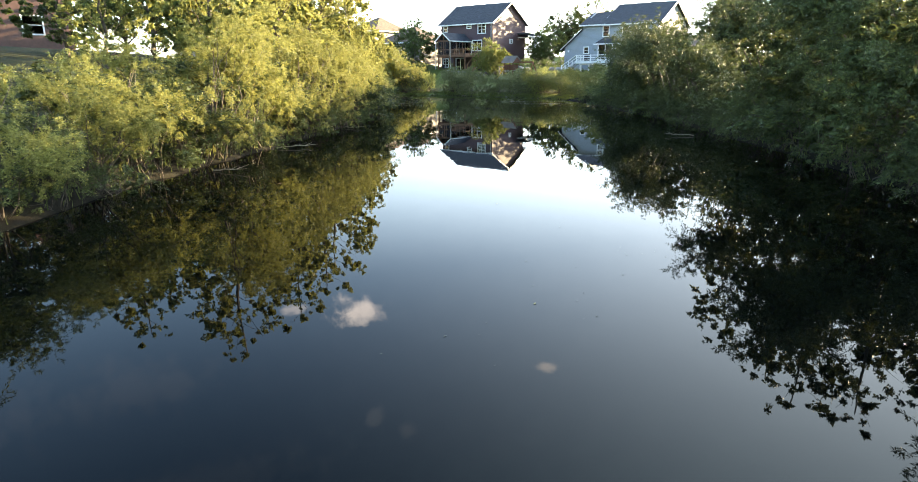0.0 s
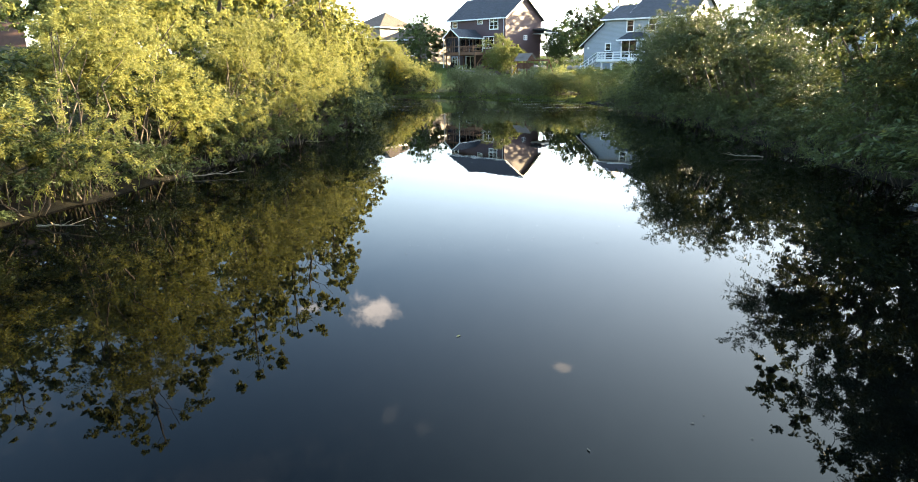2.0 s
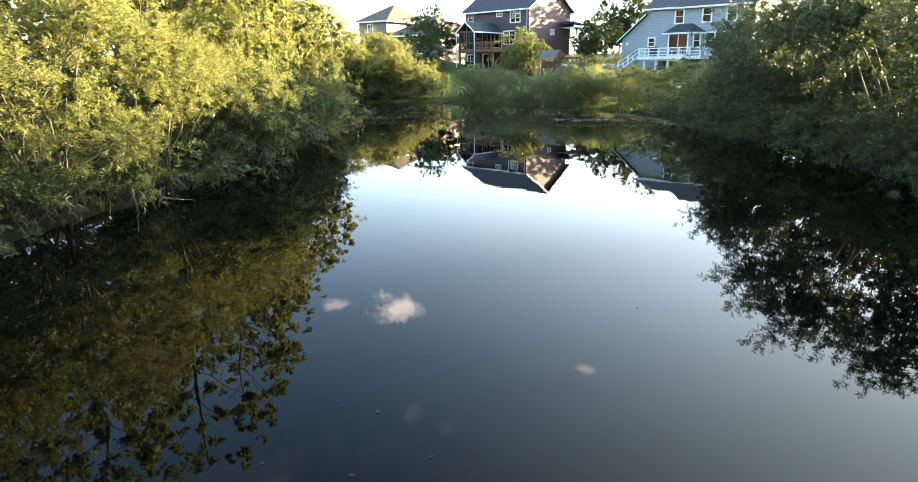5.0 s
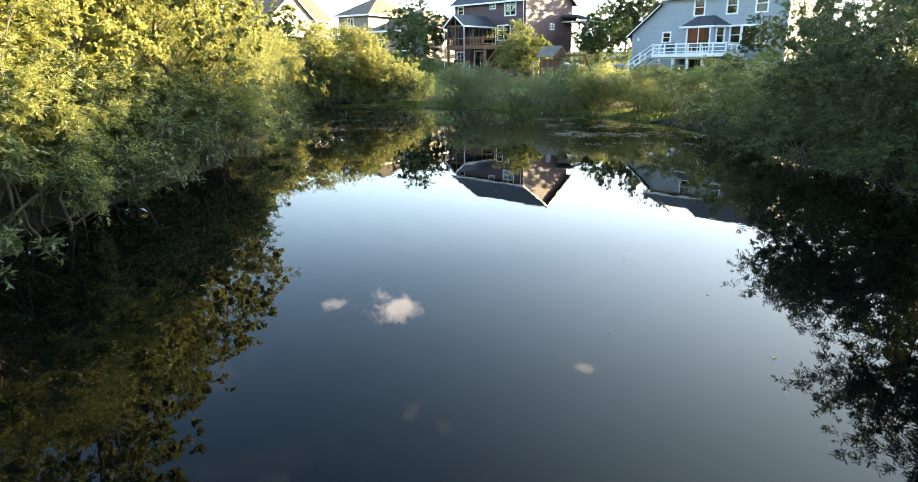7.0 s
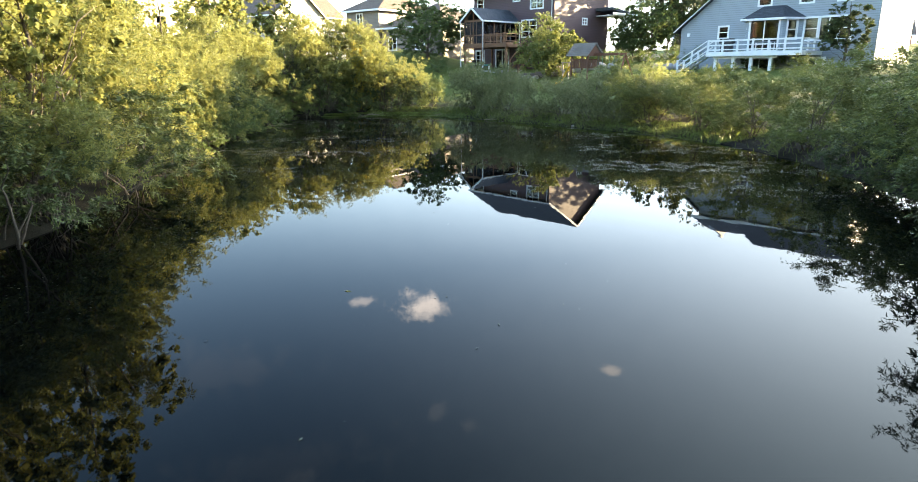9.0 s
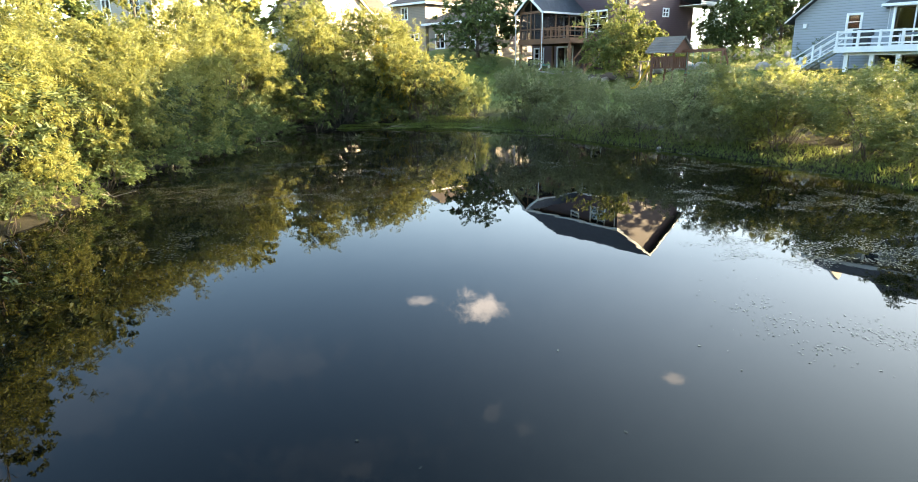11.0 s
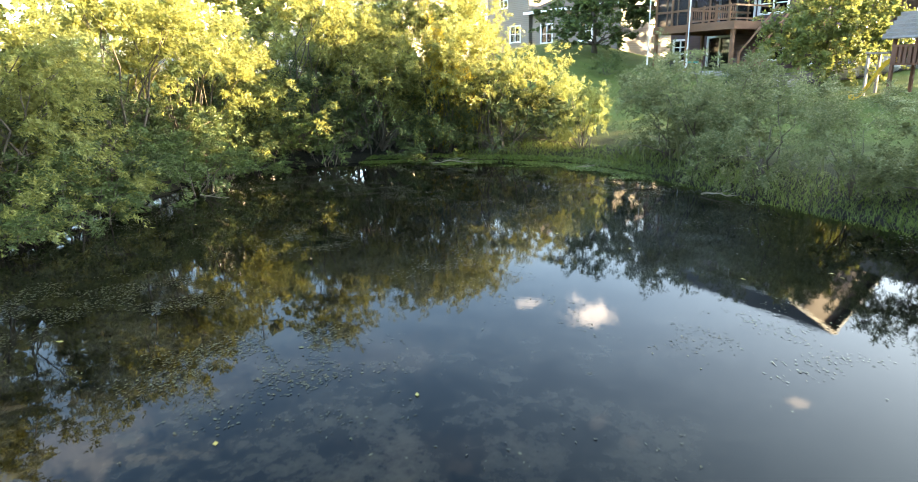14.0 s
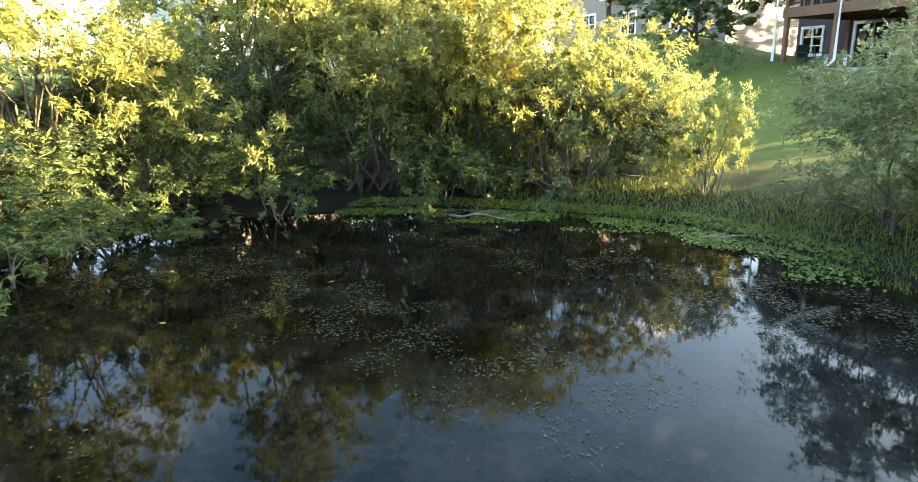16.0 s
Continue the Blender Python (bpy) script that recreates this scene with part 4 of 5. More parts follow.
    for x in np.linspace(dx0 + 0.05, dx1 - 0.05, 7):
        part("rail_post", boxes((x - 0.055, x + 0.055, dy0, dy0 + 0.11, zf, zf + 0.82)), M_white, h)
    for y in (-2.7, -1.5):
        for x in (dx0 + 0.05, dx1 - 0.05):
            part("rail_post", boxes((x - 0.05, x + 0.05, y - 0.05, y + 0.05, zf, zf + 0.82)), M_white, h)
    for z, t in ((0.12, 0.08), (0.42, 0.08), (0.70, 0.1)):
        each_box("rail", M_white, h, (dx0, dx1, dy0 + 0.03, dy0 + 0.08, zf + z, zf + z + t))
        for x in (dx0, dx1 - 0.08):
            each_box("rail", M_white, h, (x + 0.01, x + 0.06, dy0 + 0.12, -0.1, zf + z, zf + z + t))
    n = 8
    xs0, xs1 = dx0 - 0.05, dx0 - 2.1
    for i in range(n):
        f = (i + 0.5) / n
        x, z = xs0 + (xs1 - xs0) * f, zf - (zf - zg) * (i + 1) / (n + 1)
        part("stair_tread", boxes((x - 0.15, x + 0.15, dy0, dy0 + 1.0, z - 0.04, z)), M_white, h)
    for y in (dy0 + 0.02, dy0 + 1.0):
        bm = bmesh.new()
        beam(bm, (xs0, y, zf - 0.12), (xs1, y, zg - 0.1), 0.24, 0.05)
        part("stringer", bm, M_white, h)
        for z in (0.38, 0.74):
            bm = bmesh.new()
            beam(bm, (xs0, y, zf + z), (xs1, y, zg + z + 0.02), 0.09, 0.05)
            part("stair_rail", bm, M_white, h)
        part("newel_post", boxes((xs1 - 0.055, xs1 + 0.055, y - 0.055, y + 0.055, zg - 0.6, zg + 0.85)), M_white, h)
        part("newel_post", boxes(((xs0 + xs1) / 2 - 0.05, (xs0 + xs1) / 2 + 0.05, y - 0.05, y + 0.05, (zf + zg) / 2 - 0.1, (zf + zg) / 2 + 0.8)), M_white, h)
    return h


grey_house()


def plain_house(x, y, rz, w, d, z0, ze, zr, wall_m, roof_m, label, front=(), right=(), hip=False):
    h = thing("house", pose(x, y, 0, 0, 0, rz), label, "house", "houses")
    m = shell(h, w, d, z0, ze, wall_m, front, right, gables=None if hip else zr)
    floors(h, w, d, (ze - 0.2, (z0 + ze) / 2))
    for o in front:
        add_window(h, m["front"], *o, bars=(2, 2))
    for o in right:
        add_window(h, m["right"], *o, bars=(1, 2))
    if hip:
        e, t = 0.45, 0.16
        bm = bmesh.new()
        k = d / 2
        lo = [bm.verts.new(c) for c in ((-e, -e, ze - 0.1), (w + e, -e, ze - 0.1), (w + e, d + e, ze - 0.1), (-e, d + e, ze - 0.1))]
        mi = [bm.verts.new(v.co + Vector((0, 0, t))) for v in lo]
        r0, r1 = bm.verts.new((min(k, w / 2 - 0.2), d / 2, zr)), bm.verts.new((max(w - k, w / 2 + 0.2), d / 2, zr))
        bm.faces.new(lo[::-1])
        for i in range(4):
            bm.faces.new((lo[i], lo[(i + 1) % 4], mi[(i + 1) % 4], mi[i]))
        bm.faces.new((mi[0], mi[1], r1, r0))
        bm.faces.new((mi[1], mi[2], r1))
        bm.faces.new((mi[2], mi[3], r0, r1))
        bm.faces.new((mi[3], mi[0], r0))
        roof = part("roof", bm, roof_m, h)
        for b in ((-e - 0.05, w + e + 0.05, -e - 0.1, -e, ze - 0.16, ze + 0.04), (w + e, w + e + 0.1, -e, d + e, ze - 0.16, ze + 0.04)):
            part("gutter", boxes(b), M_white, roof)
    else:
        gable_roof(h, 0, w, 0, d, ze, zr, roof_m, 0.4)
    return h


plain_house(-18.3, 113.5, -32, 5.2, 9.0, 2.5, 9.35, 11.8, M_tan, M_roof_brown, "tan lap-sided house with a brown hipped roof", [(1.7, 2.6, 7.9, 9.0), (3.0, 4.2, 5.2, 6.4)], [(1.2, 2.2, 5.0, 6.4)], hip=True)
plain_house(-13.6, 110.8, -32, 8.8, 9.0, 2.2, 7.3, 10.0, M_tan, M_roof_brown, "low tan wing with a brown hipped roof and sunlit end", [(1.0, 2.2, 5.0, 6.3), (5.0, 6.2, 5.0, 6.3)], [], hip=True)
plain_house(-27.2, 127.5, 58, 5.5, 9.0, 3.0, 10.2, 13.6, M_blue, M_roof_brown, "slate-blue gabled house with a brown roof", [(2.0, 3.0, 8.0, 9.2), (5.5, 6.5, 8.0, 9.2)], [(1.5, 2.5, 8.0, 9.3), (2.0, 3.4, 4.5, 5.8)])
plain_house(-41, 98, -20, 9, 9, 2.0, 10.5, 14, M_cream, M_roof_brown, "pale two-storey house lit by the low sun", [(2, 3.2, 7.5, 9), (6, 7.4, 7.5, 9)], [(2, 3.2, 6.5, 8), (5.5, 6.8, 6.5, 8)])
plain_house(-45, 61, -50, 12, 6.5, 2.0, 9.5, 13, M_brick, M_roof_brown, "red-brown house behind the trees", [(2, 3.4, 6.0, 7.4), (6, 7.4, 6.0, 7.4)], [(3, 4.4, 6, 7.4)])
plain_house(35.5, 73.5, -39, 13, 9, 2.6, 10.0, 13.4, M_grey, M_roof_dark, "grey lap-sided house standing in shade behind the willows", [(1.5, 2.6, 7.6, 9.1), (5.6, 6.7, 7.6, 9.1), (8.6, 9.7, 7.6, 9.1), (11.0, 12.4, 7.6, 9.1), (3.0, 5.0, 4.2, 5.8)], [(3, 4.2, 7, 8.4)])
plain_house(26, 150, -25, 12, 9, 3.0, 7.6, 10.2, M_tan, M_roof_dark, "far tan house with a dark roof", [(2, 3.2, 5, 6.3), (7, 8.2, 5, 6.3)], [])
plain_house(44, 140, -20, 12, 9, 3.0, 7.0, 9.6, M_brick, M_roof_brown, "far red-brown house with a brown roof", [(2, 3.2, 5, 6.3), (7, 8.2, 5, 6.3)], [])


# ---- trees and shrubs ----
WILLOWS = [willow_meshes(11, 5.0, 2.4, 2300, 17, 0.095, 0.034, low=0.2, stems=22), willow_meshes(12, 5.2, 2.3, 2300, 17, 0.095, 0.034, low=0.2, stems=22, lean=(0.3, 0.2)), willow_meshes(13, 4.7, 2.5, 2300, 17, 0.095, 0.034, low=0.2, stems=22), willow_meshes(14, 5.1, 2.2, 2300, 17, 0.095, 0.034, low=0.2, stems=22, lean=(-0.3, 0.1))]
FINE = [willow_meshes(111, 5.0, 2.4, 2900, 13, 0.11, 0.042, low=0.2, stems=26), willow_meshes(112, 5.2, 2.3, 2900, 13, 0.11, 0.042, low=0.2, stems=26, lean=(0.3, 0.2)), willow_meshes(113, 4.8, 2.5, 2900, 13, 0.11, 0.042, low=0.2, stems=26)]
DARK = [willow_meshes(16, 5.0, 2.5, 2100, 16, 0.10, 0.038, inner=1100), willow_meshes(17, 5.2, 2.4, 2100, 16, 0.10, 0.038, lean=(0.3, 0.2), inner=1100), willow_meshes(18, 4.7, 2.6, 2100, 16, 0.10, 0.038, inner=1100)]
SHRUBS = [willow_meshes(21, 2.6, 1.35, 1150, 14, 0.095, 0.036, stems=9, lobes_n=20, inner=120), willow_meshes(22, 2.9, 1.25, 1150, 14, 0.095, 0.036, stems=9, lobes_n=20, inner=120), willow_meshes(23, 2.4, 1.4, 1150, 14, 0.095, 0.036, stems=9, lobes_n=20, inner=120)]
COTTONS = [tall_tree_meshes(31, 9.5, 2.5, 1350, 9, 0.105, 0.09), tall_tree_meshes(32, 10.0, 2.3, 1350, 9, 0.105, 0.09), tall_tree_meshes(33, 9.0, 2.7, 1350, 9, 0.105, 0.09)]
place = random.Random(5)


def own(pair, leaf):
    """The same trunk and crown for a plant with other leaves."""
    a, b = pair[0].copy(), pair[1].copy()
    a.materials.clear()
    b.materials.clear()
    return a, b, leaf


KINDS = {}


def put(kind, variants, leaf, x, y, height, base_height, wide=1.0, label="", category="tree", group="", name="willow_tree", sink=0.0):
    key = (kind, place.randrange(len(variants)))
    s = height / base_height
    m = Matrix.Translation((x, y, max(ground_at(x, y), -0.3) - sink)) @ Euler((place.uniform(-0.05, 0.05), place.uniform(-0.05, 0.05), place.uniform(0, 6.28))).to_matrix().to_4x4()
    if key not in KINDS:
        a, b, lf = own(variants[key[1]], leaf)
        KINDS[key] = plant(name, a, b, M_bark, lf, m, label, category, group)
        ob = KINDS[key]
    else:
        ob = copy_thing(KINDS[key], m)
    ob.scale = (s * wide, s * wide, s)
    return ob


W_LEFT = "bushy willow with narrow yellow-green leaves leaning over the pond"
for x, y, hgt in ((-10.6, 9, 3.8), (-10.2, 12.5, 3.3), (-10.0, 15.8, 3.1), (-10.3, 18.8, 3.6), (-9.3, 22, 4.6), (-9.0, 25.2, 5.2), (-8.2, 28.8, 4.4), (-7.9, 32, 4.8), (-7.4, 35.5, 4.6), (-7.3, 39, 5.0), (-9.6, 42.5, 5.4), (-9.6, 46, 5.6), (-7.8, 49.6, 4.8)):
    put("left", WILLOWS, M_willow, x + 0.75, y, hgt, 5.0, 1.0, W_LEFT, "willow", "willows along the bank")
for x, y, hgt in ((-10.2, 53.5, 5.2), (-11.0, 57.5, 5.0), (-11.6, 61.5, 4.6), (-12.6, 65.0, 4.6), (-13.2, 68.5, 4.8), (-14.0, 72, 5.2), (-14.8, 75.5, 5.6), (-13.6, 79.2, 5.8), (-11.4, 80.8, 6.0), (-9.4, 81.6, 5.6), (-7.3, 82.0, 5.0)):
    put("left_far", FINE, M_willow, x + 0.5, y - 0.4, hgt, 5.0, 1.0, W_LEFT, "willow", "willows along the bank")
for x, y, hgt in ((-13.5, 11, 5.0), (-13.5, 25, 6.6), (-10.0, 26.5, 9.4), (-10.6, 31, 7.4), (-9.4, 35.6, 10.6), (-9.2, 40, 11.6), (-9.4, 44.6, 10.8), (-9.8, 49.2, 9.4), (-10.6, 53.6, 8.6), (-12.4, 58.5, 7.0), (-15.5, 65, 6.5), (-18, 74, 7.0)):
    put("cotton", COTTONS, M_cotton, x, y, hgt, 9.5, 1.0, "tall cottonwood with broad green leaves behind the willows", "cottonwood", "tall trees", "cottonwood_tree")
# Right-bank willows and cottonwoods wear the dark leaf in place of shade.
W_RIGHT = "dense grey-green willow hanging over the water, leaves darkened for shade"
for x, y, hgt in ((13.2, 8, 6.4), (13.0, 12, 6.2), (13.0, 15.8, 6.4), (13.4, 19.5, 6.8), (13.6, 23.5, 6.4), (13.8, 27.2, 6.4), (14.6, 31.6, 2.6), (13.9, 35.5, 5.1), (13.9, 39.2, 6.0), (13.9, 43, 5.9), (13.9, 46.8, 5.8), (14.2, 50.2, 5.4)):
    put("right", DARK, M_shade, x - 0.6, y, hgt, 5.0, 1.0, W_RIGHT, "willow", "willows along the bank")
# The last seven stand out of view, added to shade the left bank.
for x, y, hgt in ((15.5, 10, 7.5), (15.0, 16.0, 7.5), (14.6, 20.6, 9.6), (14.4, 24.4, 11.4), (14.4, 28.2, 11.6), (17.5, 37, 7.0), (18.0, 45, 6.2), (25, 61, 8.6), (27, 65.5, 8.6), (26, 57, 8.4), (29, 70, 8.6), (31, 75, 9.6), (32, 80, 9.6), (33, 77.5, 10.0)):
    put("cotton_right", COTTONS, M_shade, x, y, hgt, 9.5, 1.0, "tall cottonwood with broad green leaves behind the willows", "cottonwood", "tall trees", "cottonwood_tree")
for x, y, hgt in ((13.4, 53.8, 3.2), (13.2, 57, 2.7), (12.6, 60.6, 2.5), (11.8, 64.2, 2.4), (10.4, 67.2, 2.3), (8.8, 69.9, 2.2), (15.2, 56, 3.0), (14.8, 60, 2.6), (14.0, 63.8, 2.4), (12.8, 67.2, 2.2), (11.6, 70.5, 2.1)):
    put("low", SHRUBS, M_sallow, x, y, hgt, 2.6, 1.25, "low green willow shrub at the water's edge", "shrub", "shrubs on the far bank", "willow_shrub")
for x, y, hgt in ((6.6, 73.0, 2.5), (5.0, 74.9, 2.8), (3.6, 75.6, 2.4), (2.0, 77.4, 2.9), (0.4, 79.2, 2.8), (-0.4, 80.3, 2.6), (8.0, 72.4, 2.5), (9.6, 70.8, 2.4), (6.2, 75.4, 2.6), (1.2, 79.6, 2.4)):
    put("silver", SHRUBS, M_silver, x - 0.35, y - 0.35, hgt * place.uniform(0.8, 1.2), 2.6, 1.0, "silvery grey-green willow shrub on the far bank", "shrub", "shrubs on the far bank", "willow_shrub")
# Yellower leaf than their neighbours, in place of sunlight falling on them.
for x, y, hgt in ((8.0, 71.2, 2.4), (11.0, 70.2, 2.2)):
    put("gold", SHRUBS, M_willow, x, y, hgt, 2.6, 0.95, "small willow shrub in yellower leaf, colour standing in for sunlight", "shrub", "shrubs on the far bank", "willow_shrub")

SKIRT = [willow_meshes(26, 2.0, 1.5, 500, 14, 0.11, 0.045, stems=8, lobes_n=20, inner=80, droop=0.5), willow_meshes(27, 2.2, 1.4, 500, 14, 0.11, 0.045, stems=8, lobes_n=20, inner=80, droop=0.5)]


def shore_x(y, side):
    """The shoreline's x at y, on the bank of that sign."""
    return min((p for p in LOOP if p[0] * side > 3.5), key=lambda p: abs(p[1] - y))[0]


# Leaf tone by stretch: dark leaf stands in for shade, willow leaf where brighter.
for i in range(31):
    y = 9.0 + 2.25 * i + place.uniform(-0.3, 0.3)
    x = shore_x(y, -1) + place.uniform(-0.45, 0.15)
    if 57 < y < 70:
        put("skirt_pale", SKIRT, M_willow, x, y, place.uniform(1.2, 2.0), 2.0, 1.0, "low pale green willow branches trailing over the shallows", "shrub", "low shrubs along the bank", "willow_shrub")
    elif 36 < y < 55:
        put("skirt_shade", SKIRT, M_shade, x, y, place.uniform(1.6, 2.7), 2.0, 1.1, "low willow branches hanging over the pond's edge, leaves darkened for shade", "shrub", "low shrubs along the bank", "willow_shrub")
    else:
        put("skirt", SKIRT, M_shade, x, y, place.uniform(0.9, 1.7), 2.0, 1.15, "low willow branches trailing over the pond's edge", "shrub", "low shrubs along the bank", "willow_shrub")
# Dark leaf again along the right waterline, painted for shade.
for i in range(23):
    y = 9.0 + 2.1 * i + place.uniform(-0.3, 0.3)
    put("skirt_dark", SKIRT, M_shade, shore_x(y, 1) + place.uniform(-0.15, 0.4), y, place.uniform(1.1, 2.2), 2.0, 1.15, "low willow branches trailing into the water, leaves darkened for shade", "shrub", "low shrubs along the bank", "willow_shrub")

# More dark leaf in the corner, closing gaps and standing in for shade.
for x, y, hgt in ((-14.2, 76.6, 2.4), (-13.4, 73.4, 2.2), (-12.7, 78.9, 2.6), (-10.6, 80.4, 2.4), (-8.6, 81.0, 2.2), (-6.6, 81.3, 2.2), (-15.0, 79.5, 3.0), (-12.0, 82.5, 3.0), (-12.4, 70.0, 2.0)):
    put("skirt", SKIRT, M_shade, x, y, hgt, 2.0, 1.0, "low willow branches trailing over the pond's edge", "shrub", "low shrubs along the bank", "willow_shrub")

# Undergrowth whose dark leaf closes bright gaps and stands in for shade.
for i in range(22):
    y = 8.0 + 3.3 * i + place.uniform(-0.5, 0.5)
    put("under", SKIRT, M_shade, shore_x(y, -1) - place.uniform(1.5, 2.4), y, place.uniform(1.9, 2.7), 2.0, 1.25, "green undergrowth beneath the bank willows, leaves darkened for shade", "shrub", "undergrowth along the bank", "willow_shrub")
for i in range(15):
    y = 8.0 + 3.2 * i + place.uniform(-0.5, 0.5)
    put("under", SKIRT, M_shade, shore_x(y, 1) + place.uniform(1.6, 2.6), y, place.uniform(2.2, 3.2), 2.0, 1.25, "green undergrowth beneath the bank willows, leaves darkened for shade", "shrub", "undergrowth along the bank", "willow_shrub")
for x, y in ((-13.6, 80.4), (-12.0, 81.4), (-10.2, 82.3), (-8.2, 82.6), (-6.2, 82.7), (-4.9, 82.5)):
    put("under", SKIRT, M_shade, x, y, place.uniform(1.5, 2.1), 2.0, 1.2, "green undergrowth beneath the bank willows, leaves darkened for shade", "shrub", "undergrowth along the bank", "willow_shrub")
# The dark maple leaf here is painted shade under the overhang.
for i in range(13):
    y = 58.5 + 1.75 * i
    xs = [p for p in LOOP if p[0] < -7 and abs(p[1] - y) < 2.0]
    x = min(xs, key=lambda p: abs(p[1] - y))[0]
    put("low_shade", SKIRT, M_maple, x + (0.4 if y > 64 else -0.15), y, (1.1 if y > 64 else 0.8) + 0.6 * ((i * 0.618) % 1), 2.0, 1.25, "undergrowth trailing into the shallows, in dark leaf for shade", "shrub", "low shrubs along the bank", "willow_shrub")
for x, y, hgt in ((-6.9, 42.8, 7.6), (-7.0, 46.6, 7.8), (-7.6, 50.6, 7.0)):
    put("cotton", COTTONS, M_cotton, x, y, hgt, 9.5, 1.0, "broad-leaved cottonwood overhanging the pond", "cottonwood", "tall trees", "cottonwood_tree")

# Shrubs in the sun's beam: their light is put into the leaf colour.
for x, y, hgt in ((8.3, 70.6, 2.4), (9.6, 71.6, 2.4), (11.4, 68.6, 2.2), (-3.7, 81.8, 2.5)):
    put("lime", SHRUBS, M_lime, x, y, hgt, 2.6, 0.72, "slender willow shrub, leaf colour brightened to stand in for sunlight", "willow", "young willows on the far bank", "young_willow")
put("turning", SHRUBS, M_gold, -8.2, 80.6, 4.3, 2.6, 0.42, "slender willow with a patch of golden turning leaves", "willow", "", "young_willow")

MAPLE = [tall_tree_meshes(41, 6.4, 2.3, 2500, 8, 0.105, 0.08, 0.06, 40, 0.2, 0.14)]
put("garden_maple", MAPLE, M_shade, 22.0, 108.6, 11.0, 6.4, 0.85, "tall leafy maple far between the two houses", "maple", "", "maple_tree")
put("maple", MAPLE, M_maple, -6.9, 101, 6.7, 6.4, 1.3, "dark green maple on the lawn beside the plum house", "maple", "", "maple_tree")
put("maple", MAPLE, M_maple, 13.5, 102.8, 6.2, 6.4, 1.2, "dark green maple between the two houses", "maple", "", "maple_tree")
put("maple", MAPLE, M_maple, 12.4, 101.2, 4.6, 6.4, 0.95, "dark green maple close to the plum house's end wall", "maple", "", "maple_tree")
ORN = [tall_tree_meshes(42, 3.4, 1.75, 2700, 8, 0.08, 0.06, 0.16, 34, 0.2, 0.09)]
put("orn", ORN, M_sallow, 4.2, 90.5, 4.5, 3.4, 1.0, "small round-headed garden tree in a mulch bed", "tree", "", "garden_tree")
plain_house(-37, 124, -25, 8, 9, 3.0, 10.0, 13.4, M_cream, M_roof_brown, "pale gabled house with its end wall in sunlight", [(2, 3.2, 7.5, 8.8)], [(3, 4.2, 7, 8.4)])


def spruce_meshes(seed, height, radius, twigs):
    rng = np.random.default_rng(seed)
    lobes = []
    for i in range(60):
        h = 0.04 + 0.94 * (i / 60)
        r = radius * (1 - h) * rng.uniform(0.45, 0.95)
        a = i * 2.4
        s = 0.16 + radius * (1 - h) * 0.34
        lobes.append((r * math.cos(a), r * math.sin(a), h * height, s, s, s * 0.5))
    v = leaf_verts(lobes, twigs, 8, 0.16, 0.06, rng, 0.1, 0.3, (0.15, 0.4), 0.2, True)
    return stems_mesh("spruce_trunk_%d" % seed, [(*limb(rng, (0, 0, -0.2), (0, 0, height * 0.95), 0.12, 0.02, 6, 0.01)[:2], 7)]), quad_mesh("spruce_needles_%d" % seed, v)


SPRUCE = [spruce_meshes(61, 6.0, 1.5, 1500)]
put("spruce", SPRUCE, M_spruce, -21.0, 101.0, 6.6, 6.0, 1.0, "dark conical spruce between the houses", "spruce", "", "spruce_tree")
FAR = [tall_tree_meshes(51, 8.0, 2.4, 900, 8, 0.165, 0.13), tall_tree_meshes(52, 8.5, 2.2, 900, 8, 0.165, 0.13)]
for x, y, hgt in ((18.5, 116, 8.0), (22.5, 117, 9.0), (25.5, 116, 8.2), (15.2, 107.0, 7.6), (18.6, 110.0, 8.6)):
    put("far", FAR, M_shade, x, y, hgt, 8.0, 1.0, "leafy garden tree standing between two houses", "tree", "garden trees", "garden_tree")
# Unseen trees added to keep low sun off the tan house's end wall.
for x, y, hgt in ((-1, 117.5, 7.0), (4, 120, 7.5), (-6, 121, 6.5), (9, 118, 7.5)):
    put("far", FAR, M_shade, x, y, hgt, 8.0, 1.2, "unseen leafy tree added behind the plum house to cast shade", "tree", "garden trees", "garden_tree")
for x, y, hgt in ((-20, 84, 8.5), (-24, 92, 9.0), (-17.5, 90, 7.0), (-22, 60, 9.5), (-20, 48, 9.0), (-22, 44, 9.5), (-25, 19, 9.5), (-27, 70, 9.5), (-21, 14, 9.0)):
    put("farleft", FAR, M_cotton, x, y, hgt, 8.0, 1.15, "broad leafy tree behind the willow bank", "tree", "tall trees", "broadleaf_tree")
for x, y, hgt in ((-19.5, 33, 6.4), (-17.0, 37, 7.2), (-21.5, 29, 5.6), (-16.0, 43, 8.0), (-15.0, 49, 8.2), (-16.5, 55, 7.6), (-18.0, 62, 7.4), (-19.0, 69, 7.0)):
    put("shade_tree", FAR, M_maple, x, y, hgt, 8.0, 1.2, "dark leafy tree on the rise behind the willows", "tree", "tall trees", "broadleaf_tree")
put("yard", FAR, M_shade, 22.3, 81.0, 4.0, 8.0, 1.3, "young tree growing against the grey house", "tree", "garden trees", "garden_tree")


